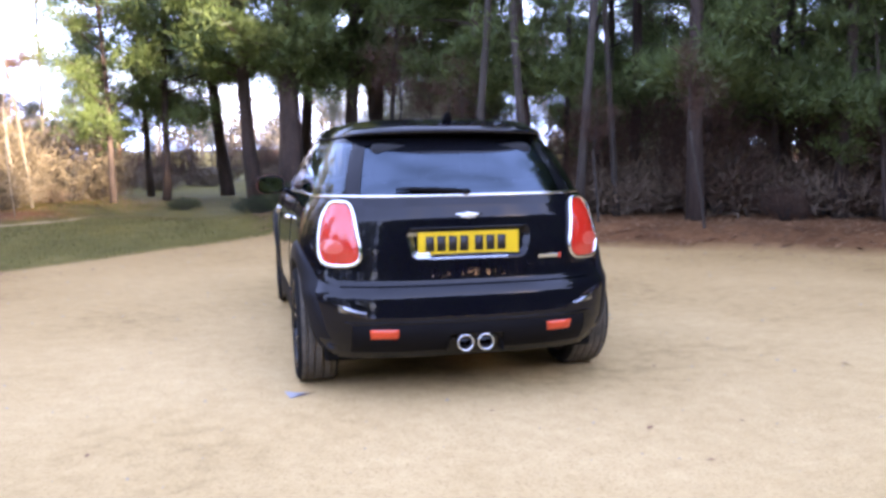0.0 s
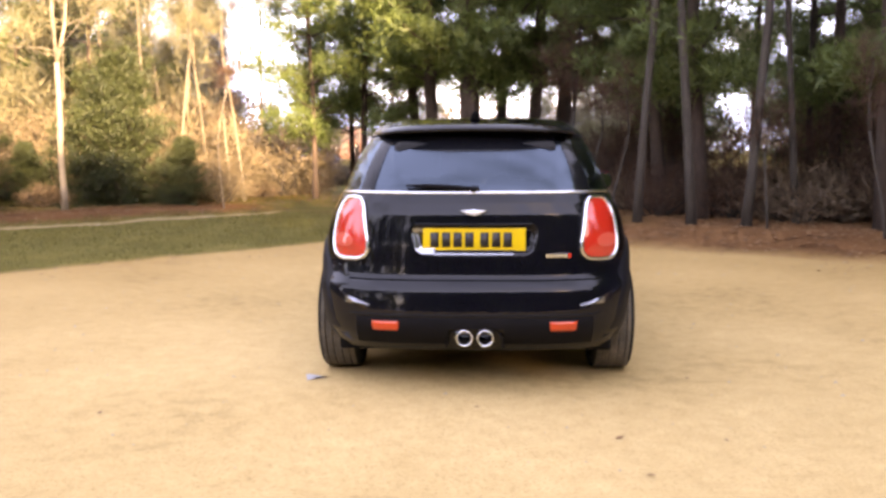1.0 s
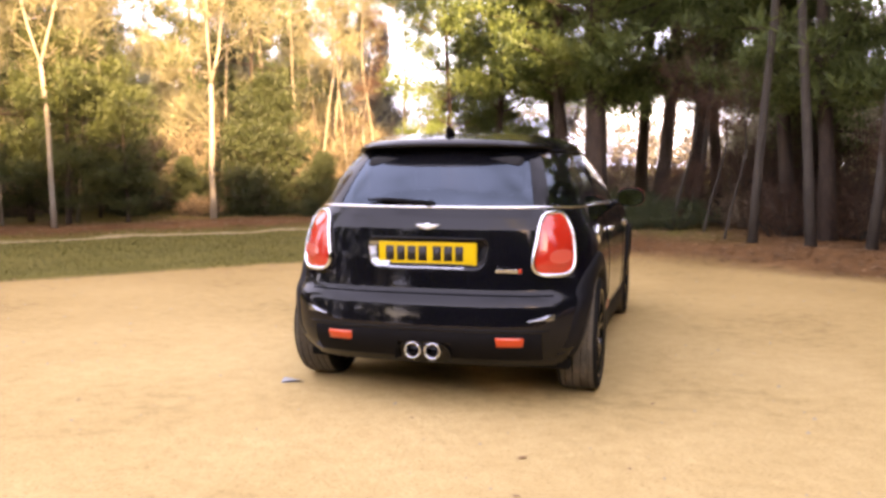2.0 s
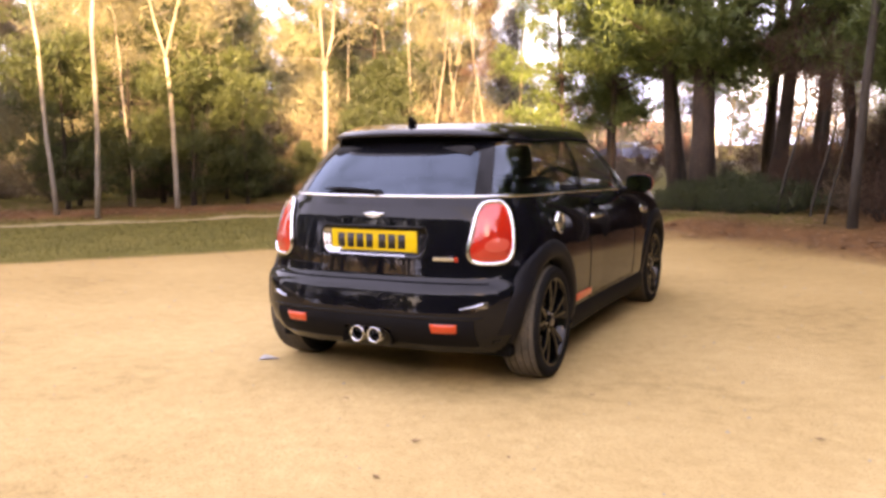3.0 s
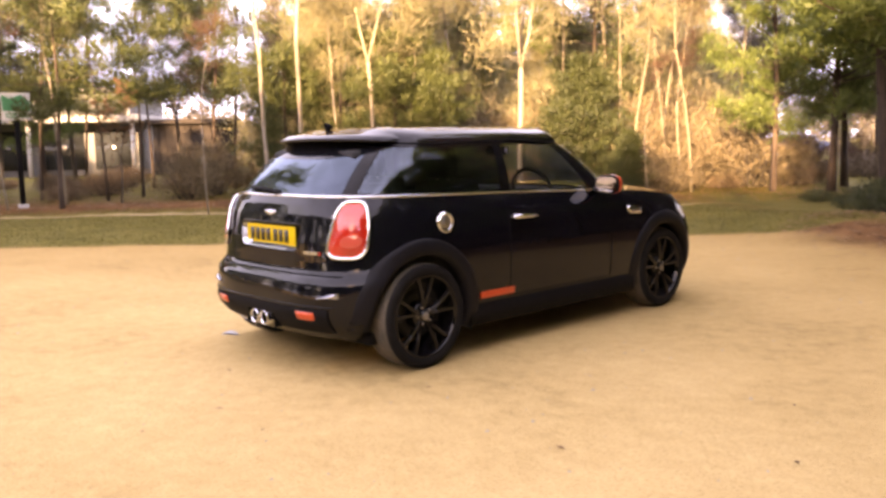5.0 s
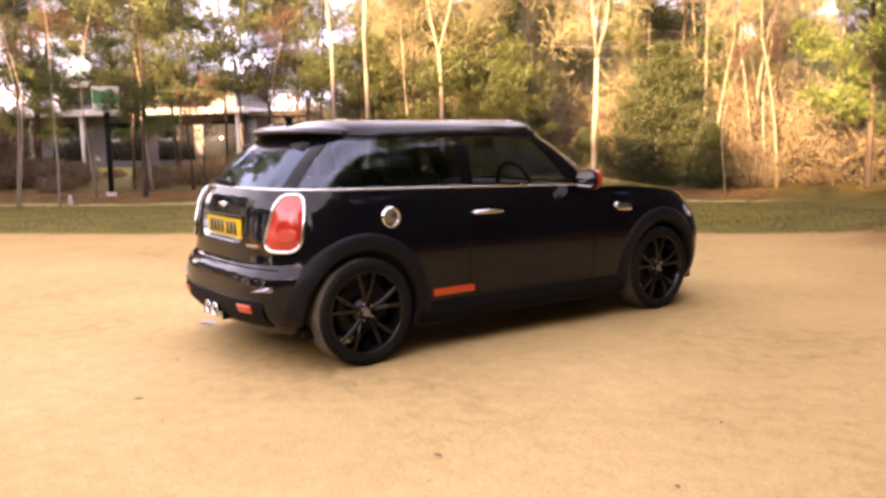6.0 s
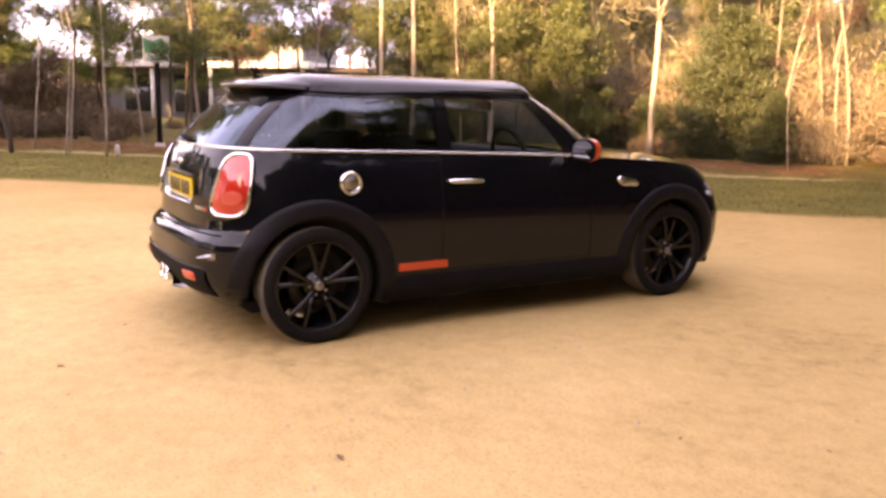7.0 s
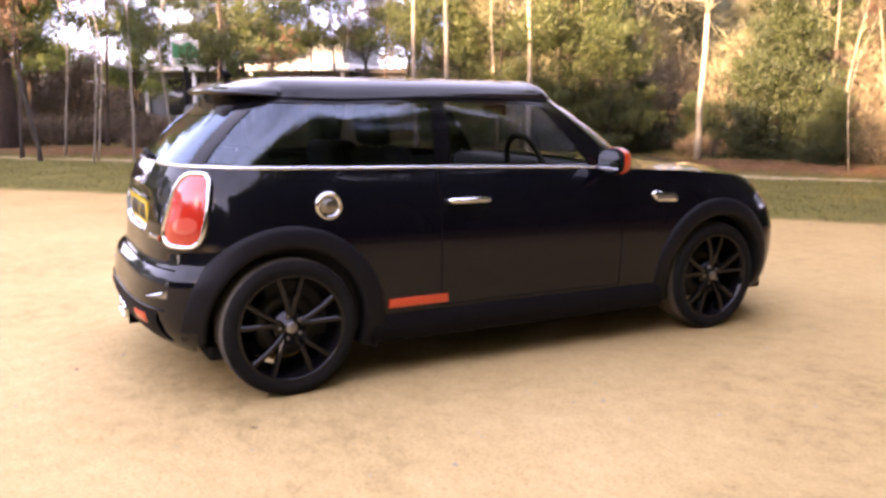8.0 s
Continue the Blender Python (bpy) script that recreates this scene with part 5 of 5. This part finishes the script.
tan_scrub = bush(1.25, 2.6, 620, "tall tan and russet scrub beyond the trunks", RUST_LEAVES, "undergrowth", .2, 9, "scrub", "undergrowth", 18, None, .075)
plant(tan_scrub, [(-24.6, -3.0, 1.05), (-25.4, -1.4, 1.2), (-24.2, -.3, .95), (-25.6, .9, 1.15), (-24.4, 1.9, .9), (-26.2, 2.7, 1.1), (-23.4, -1.6, .8)])

rng = np.random.default_rng(17)
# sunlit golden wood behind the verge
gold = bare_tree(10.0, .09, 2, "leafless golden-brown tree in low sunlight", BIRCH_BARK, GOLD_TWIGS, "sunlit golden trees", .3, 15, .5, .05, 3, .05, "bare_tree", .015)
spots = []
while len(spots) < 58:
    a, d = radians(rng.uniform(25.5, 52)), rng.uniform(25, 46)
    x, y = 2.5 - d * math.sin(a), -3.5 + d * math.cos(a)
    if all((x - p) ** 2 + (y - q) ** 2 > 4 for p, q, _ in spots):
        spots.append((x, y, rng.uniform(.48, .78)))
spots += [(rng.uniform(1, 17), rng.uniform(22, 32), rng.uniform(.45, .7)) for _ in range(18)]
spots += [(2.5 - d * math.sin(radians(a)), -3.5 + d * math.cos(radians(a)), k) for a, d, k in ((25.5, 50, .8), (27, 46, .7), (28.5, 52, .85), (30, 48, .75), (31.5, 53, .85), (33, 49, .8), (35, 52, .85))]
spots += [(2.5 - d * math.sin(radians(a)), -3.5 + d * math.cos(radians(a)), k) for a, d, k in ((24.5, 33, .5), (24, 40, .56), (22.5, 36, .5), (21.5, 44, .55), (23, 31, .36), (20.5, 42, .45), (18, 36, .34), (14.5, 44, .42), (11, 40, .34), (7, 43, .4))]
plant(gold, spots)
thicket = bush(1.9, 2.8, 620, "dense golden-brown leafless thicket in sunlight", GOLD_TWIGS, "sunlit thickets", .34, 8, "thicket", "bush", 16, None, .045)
spots = []
while len(spots) < 44:
    a, d = radians(rng.uniform(25, 53)), rng.uniform(23, 40)
    spots.append((2.5 - d * math.sin(a), -3.5 + d * math.cos(a), rng.uniform(.6, 1.35)))
spots += [(rng.uniform(2, 16), rng.uniform(21, 30), rng.uniform(.6, 1.1)) for _ in range(10)]
plant(thicket, spots)
tan = bush(1.5, 1.7, 420, "tan leafless brush between the young conifers", BRUSH, "tan brush", .26, 8, "brush", "bush", 14, None, .05)
plant(tan, [(-9.5, 14.4, 1.0), (-11.2, 13.2, 1.1), (-12.6, 11.6, .9), (-6.2, 14.8, .9), (-8.6, 15.8, 1.2), (-4.8, 16.2, .9), (-12.6, 14.6, 1.3), (-13.8, 9.5, .8), (-5.6, 13.6, .5), (-10.6, 15.8, 1.2), (-7.0, 17.2, 1.3), (-13.6, 6.6, .6), (-14.6, 7.8, .7)])
gold_pines = []
while len(gold_pines) < 9:
    a, d = radians(rng.uniform(24, 51)), rng.uniform(26, 42)
    gold_pines.append((2.5 - d * math.sin(a), -3.5 + d * math.cos(a), rng.uniform(.55, .85)))
plant(copy_thing(wood_model, Matrix.Identity(4)), gold_pines)

rng = np.random.default_rng(18)
# pale sunlit stems standing in front of the golden wood
stem_model = bare_tree(9.0, .044, 1, "slim birch stem in low sunlight", STEM_BARK, GOLD_TWIGS, "sunlit birch stems", .5, 14, .4, .05, 3, .06, "birch_tree", .008)
plant(stem_model, [(-9.63, 15.48, .9), (-7.63, 14.54, .75), (-6.47, 13.55, .7), (-7.3, 16.04, 1.0), (-5.14, 13.89, .7), (-5.6, 16.4, .9), (-5.98, 14.33, .65), (-9.29, 17.08, 1.0), (-10.58, 12.51, .9), (-8.3, 18.1, .9)])

# grey leafless trees farther off
grey_model = bare_tree(9.5, .085, 2, "grey leafless tree beyond the verge", GREY_BARK, FAR_TWIGS, "grey trees farther off", .3, 20, .45, .05, 5, .04, "bare_tree", .011)
plant(grey_model, [(-21.0, 10.2, .8), (-23.5, 12.6, .9), (-20.2, 13.6, .75), (-25.2, 8.4, .9), (-23.0, 3.4, .8), (-26.0, 1.0, .9), (-22.2, -.6, .75), (-24.4, 5.8, .8), (-8.8, 24.0, .6), (-11.2, 30.0, .75), (-6.0, 27.0, .6), (-3.0, 30.0, .65)])

rng = np.random.default_rng(19)
# low sunlit brush in the gap between the two groups
spots = []
while len(spots) < 30:
    a, d = radians(rng.uniform(0, 20)), rng.uniform(30, 60)
    spots.append((1.0 - d * math.sin(a), -3.5 + d * math.cos(a), rng.uniform(.35, .8) * d / 40))
plant(copy_thing(scrub, Matrix.Identity(4)), spots)

rng = np.random.default_rng(20)
# far woods that close the place
fs = Shape()
for k in range(520):
    a = rng.uniform(0, 6.283)
    d = rng.uniform(85, 150)
    x, y = d * math.cos(a), d * math.sin(a)
    h = rng.uniform(3.0, 7.5)
    fs.tube([(x, y, -.2), (x + rng.normal(0, .3), y, h)], [.22, .05], 5, cap=False)
    c = [(x + rng.normal(0, h * .22), y + rng.normal(0, h * .22), h * rng.uniform(.25, 1.1)) for _ in range(26)]
    fs.add(slivers(c, 1.0, 9, .9, .16, .3))
tagged(new("far_woods", fs.mesh("far_woods", FAR_TWIGS, False)), "distant bare woodland on the horizon", "woods", kind="stuff")

rng = np.random.default_rng(21)
# unseen conifers added behind the viewer to shade the clearing and darken reflections
blocker_model = pine(9.6, .2, .6, 2.1, 1, "unseen tall conifer added behind the viewer to block the sun", NEEDLES, "shelter belt", .62, 1.0, 4)
spots = [(x, -25 + 1.5 * math.sin(x * 1.7), (1.04 + .05 * math.sin(x * 2.3)) * (0.86 if x < 2 else 1.0 if x < 19 else 1.36)) for x in np.arange(-8, 44, 1.7)]
spots += [(x + .8, -28.5, .88 if x < 2 else 1.03 if x < 19 else 1.4) for x in np.arange(-8, 46, 2.0)]
spots += [(-11 - 2.1 * k + rng.normal(0, .3), -25 + 1.35 * k + rng.normal(0, .5), rng.uniform(.85, 1.05)) for k in range(13)]
plant(blocker_model, spots)
side_model = pine(12.5, .2, .8, 2.3, 2, "tall dense pine in the wood beside the clearing", NEEDLES, "trees of the dark wood", .5, 1.0, 6)
plant(side_model, [(10.6, 2.6, 1.0), (12.4, 4.4, 1.05), (11.4, .6, .95), (13.2, 2.2, 1.05), (12.0, -1.6, 1.0), (14.0, -.2, 1.1), (12.9, -3.6, .95), (14.8, -2.4, 1.05), (13.8, -5.6, .9), (15.8, -4.6, 1.0), (14.8, -7.6, .85), (16.8, -6.8, .95)])


# ---------------------------------------------------------------- beyond the trees
WHITE = varied("white_plaster", [(0.3, (0.34, 0.326, 0.306)), (0.7, (0.449, 0.435, 0.408))], .8, .7)
SLATE = varied("grey_cladding", [(0.3, (0.051, 0.0524, 0.0564)), (0.7, (0.0952, 0.0972, 0.102))], 1.0, .6)
BRICK = varied("red_brick", [(0.3, (0.0748, 0.034, 0.0238)), (0.7, (0.136, 0.0646, 0.0442))], 2.0, .85)
TIMBER = varied("dark_timber", [(0.3, (0.0102, 0.0068, 0.0051)), (0.7, (0.0272, 0.0187, 0.0136))], 2.0, .85)
ASPHALT = varied("pale_path", [(0.3, (0.109, 0.0986, 0.0816)), (0.7, (0.177, 0.16, 0.136))], 1.2, .9)
WINDOW = shader("dark_pane", (0.02, 0.023, 0.026), 0.12)
GREEN = varied("sign_green", [(0.3, (0.015, 0.2, 0.09)), (0.7, (0.03, 0.28, 0.13))], 3.0, .45)
SIGN_WHITE = varied("sign_white", [(0.3, (0.476, 0.49, 0.476)), (0.7, (0.558, 0.564, 0.558))], 3.0, .45)
SLATE_BLUE = varied("grey_blue_plastic", [(0.3, (0.24, 0.235, 0.24)), (0.7, (0.38, 0.37, 0.38))], 20.0, .5)
BLUE = shader("blue_car_paint", (0.012, 0.022, 0.06), 0.35, 0.2, Coat_Weight=0.2)
SILVER = shader("silver_car_paint", (0.55, 0.56, 0.58), 0.3, 0.5, Coat_Weight=1.0)


def pavilion():
    p = thing("pavilion", pose(-40.0, 7.7, 0, 0, 0, 49), "low modern pavilion with grey upper storey and white canopy columns", "building")
    # front faces -y of its own axes
    part("wall", Shape().box(-4.0, 9, .6, 7, 0, 2.55, .02), SLATE, p, "grey cladding wall")
    part("canopy", Shape().box(-4.8, 9.6, -1.2, 7.5, 2.55, 2.85, .03), WHITE, p, "white canopy edge")
    part("upper_storey", Shape().box(-.4, 8.6, .8, 6.5, 2.85, 4.0, .03), SLATE, p, "dark grey upper storey")
    part("roof", Shape().box(-.8, 9.1, .3, 7.0, 4.0, 4.16, .03), WHITE, p, "flat white-edged roof")
    for x in (-4.4, -1.0, 1.6, 4.6, 9.2):
        part("column", Shape().tube([(x, -.9, 0), (x, -.9, 2.56)], .10, 10), WHITE, p)
    part("corner_post", Shape().tube([(8.7, .35, 2.85), (8.7, .35, 4.0)], .06, 8), WHITE, p)
    for x in (-2.6, .2, 2.9, 5.6, 7.9):
        w = part("window", Shape().box(x - 1.0, x + 1.0, .55, .62, .3, 2.3, .01), SLATE, p)
        part("pane", Shape().box(x - .92, x + .92, .53, .56, .38, 2.22), WINDOW, w)
    for x in (.9, 3.4, 5.9):
        w = part("window", Shape().box(x - .9, x + .9, .74, .82, 3.1, 3.8, .01), SLATE, p)
        part("pane", Shape().box(x - .82, x + .82, .72, .75, 3.16, 3.74), WINDOW, w)


def sign_post():
    s = thing("sign_post", at(-14.1, 3.15, 76), "white and green sign board on a dark pole", "sign")
    part("pole", Shape().tube([(0, 0, -.1), (0, 0, 1.9)], .055, 12), PLASTIC, s, "dark metal pole")
    b = part("board", Shape().box(-.27, .27, -.085, -.06, 1.80, 2.34, .008), SIGN_WHITE, s, "white board")
    tri = Shape()
    tri.v = [(-.25, -.0885, 1.98), (.25, -.0885, 1.98), (.25, -.0885, 2.16), (.10, -.0885, 2.31), (-.10, -.0885, 2.22), (-.25, -.0885, 2.30)]
    tri.f = [(0, 1, 2, 3, 4, 5)]
    part("green_panel", tri, GREEN, b, "green shape on the board")
    for z in (1.85, 1.91):
        part("writing_bar", Shape().box(-.20, .20, -.0885, -.084, z, z + .025), GREEN, b)
    part("foot", Shape().box(-.1, .1, -.1, .1, -.05, .1, .02), WHITE, s, "pale concrete foot")


def simple_car(x, y, turn, paint, label):
    c = thing("parked_car", pose(x, y, 0, 0, 0, turn), label, "car", "parked cars far off")
    prof = [(-2.0, .35), (-2.02, .7), (-1.9, .95), (-1.2, 1.0), (-.7, 1.42), (.7, 1.45), (1.35, 1.0), (2.0, .85), (2.08, .45), (2.0, .3)]

    def body(u, v):
        a = v * (len(prof) - 1)
        i = min(int(a), len(prof) - 2)
        yy, zz = [prof[i][k] + (prof[i + 1][k] - prof[i][k]) * (a - i) for k in (0, 1)]
        w = .84 - .2 * max(0, zz - .95) / .5
        k = 2 * u - 1
        return Vector((w * k * (1 if abs(k) < .99 else .97), yy, zz))

    sh = Shape().grid(body, 8, 27)
    for side in (0, 1):
        o = len(sh.v)
        sh.v += [tuple(body(side, j / 27)) for j in range(28)]
        sh.f.append(tuple(range(o, o + 28)))
    creased(part("body", sh, paint, c), 40)
    for k in (-1, 1):
        part("side_window", Shape().box(k * .70 - .04, k * .70 + .04, -.75, .85, 1.03, 1.32, .02), WINDOW, c)
    part("rear_window", Shape().box(-.55, .55, -1.10, -.92, 1.05, 1.32, .02), WINDOW, c)
    for wx in (-.76, .76):
        for wy in (-1.25, 1.3):
            part("wheel", Shape().lathe([(.0, .1), (.2, .1), (.31, .09), (.31, -.09), (.2, -.1), (0, -.1)], 18, Matrix.Translation((wx, wy, .31))), RUBBER, c)


def low_house(x, y, turn, w, d, h, wall, label):
    b = thing("house", pose(x, y, 0, 0, 0, turn), label, "building")
    part("wall", Shape().box(-w / 2, w / 2, -d / 2, d / 2, 0, h, .02), wall, b)
    r = Shape()
    r.v = [(-w / 2 - .3, -d / 2 - .3, h), (w / 2 + .3, -d / 2 - .3, h), (w / 2 + .3, d / 2 + .3, h), (-w / 2 - .3, d / 2 + .3, h), (-w / 2 - .3, 0, h + d * .32), (w / 2 + .3, 0, h + d * .32)]
    r.f = [(0, 1, 5, 4), (2, 3, 4, 5), (0, 4, 3), (1, 2, 5), (3, 2, 1, 0)]
    part("roof", r, BRICK, b, "red tiled roof", smooth=False)
    n = int(w / 3)
    for k in range(n):
        wx = -w / 2 + (k + .5) * w / n
        f = part("window", Shape().box(wx - .5, wx + .5, -d / 2 - .05, -d / 2 + .02, .9, 2.0, .01), WHITE, b)
        part("pane", Shape().box(wx - .43, wx + .43, -d / 2 - .06, -d / 2 - .04, .97, 1.93), WINDOW, f)


pavilion()
sign_post()
simple_car(-20.7, 54.5, 70, BLUE, "blue hatchback parked beyond the trees")
simple_car(-12.5, 56.0, 85, BLUE, "dark blue car parked beyond the trees")
simple_car(-28.5, 47.0, 60, SILVER, "silver car parked beyond the trees")
low_house(-28.6, 126.5, 10, 20, 7, 2.5, BRICK, "low red-brick house beyond the road")
shed = thing("shed", pose(-32.0, 19.5, 0, 0, 0, 60), "low dark timber shed with flat roof", "building")
part("wall", Shape().box(-4.5, -.8, -1.5, 1.5, 0, 2.4, .02), TIMBER, shed)
part("roof", Shape().box(-4.8, -.5, -1.8, 1.8, 2.4, 2.62, .03), TIMBER, shed, "flat felted roof")
for k in range(13):
    part("board", Shape().box(-4.48 + k * .285, -4.48 + k * .285 + .25, -1.53, -1.5, .05, 2.36, .008), TIMBER, shed)
part("door", Shape().box(-2.6, -1.8, -1.56, -1.53, .05, 2.0, .01), TIMBER, shed, "boarded dark door")
post = thing("white_post", pose(-7.6, 64, 0), "white post beside the far road", "post")
part("pole", Shape().tube([(0, 0, -.1), (0, 0, 2.4)], .12, 10), WHITE, post)
part("cap", Shape().ball((0, 0, 2.42), (.16, .16, .1), 10), WHITE, post)
road = Shape().grid(lambda u, v: Vector((-75 + 110 * u, 40 + 16 * math.sin(1.2 + 1.7 * u) + 4.5 * v, .03)), 40, 2)
tagged(new("road", road.mesh("road", ASPHALT)), "pale road far beyond the trees", "road", kind="structure")
path_ = Shape().grid(lambda u, v: Vector((-31 + 6 * u + 1.6 * v, -6 + 30 * u - .5 * v, .03)), 20, 2)
tagged(new("pavement", path_.mesh("pavement", ASPHALT)), "pale path in front of the pavilion", "path", kind="structure")
marker = thing("marker_post", at(-13.4, 2.15, 20), "small white marker post in the verge", "post")
part("post", Shape().tube([(0, 0, -.05), (0, 0, .2), (0, 0, .23)], [.045, .04, .02], 10), WHITE, marker)

# a flat scrap on the gravel
scrap = thing("scrap", at(-.86, .30, 25), "flat grey-blue scrap of plastic lying on gravel", "litter")
part("sheet", Shape().grid(lambda u, v: Vector(((u - .5) * .13 * (1 - .3 * v), (v - .5) * .10 * (1 - .2 * u), .024 + .008 * math.sin(3 * u + 2 * v))), 8, 6).grid(lambda u, v: Vector(((u - .5) * .13 * (1 - .3 * v), (v - .5) * .10 * (1 - .2 * u), .018 + .008 * math.sin(3 * u + 2 * v))), 8, 6), SLATE_BLUE, scrap)
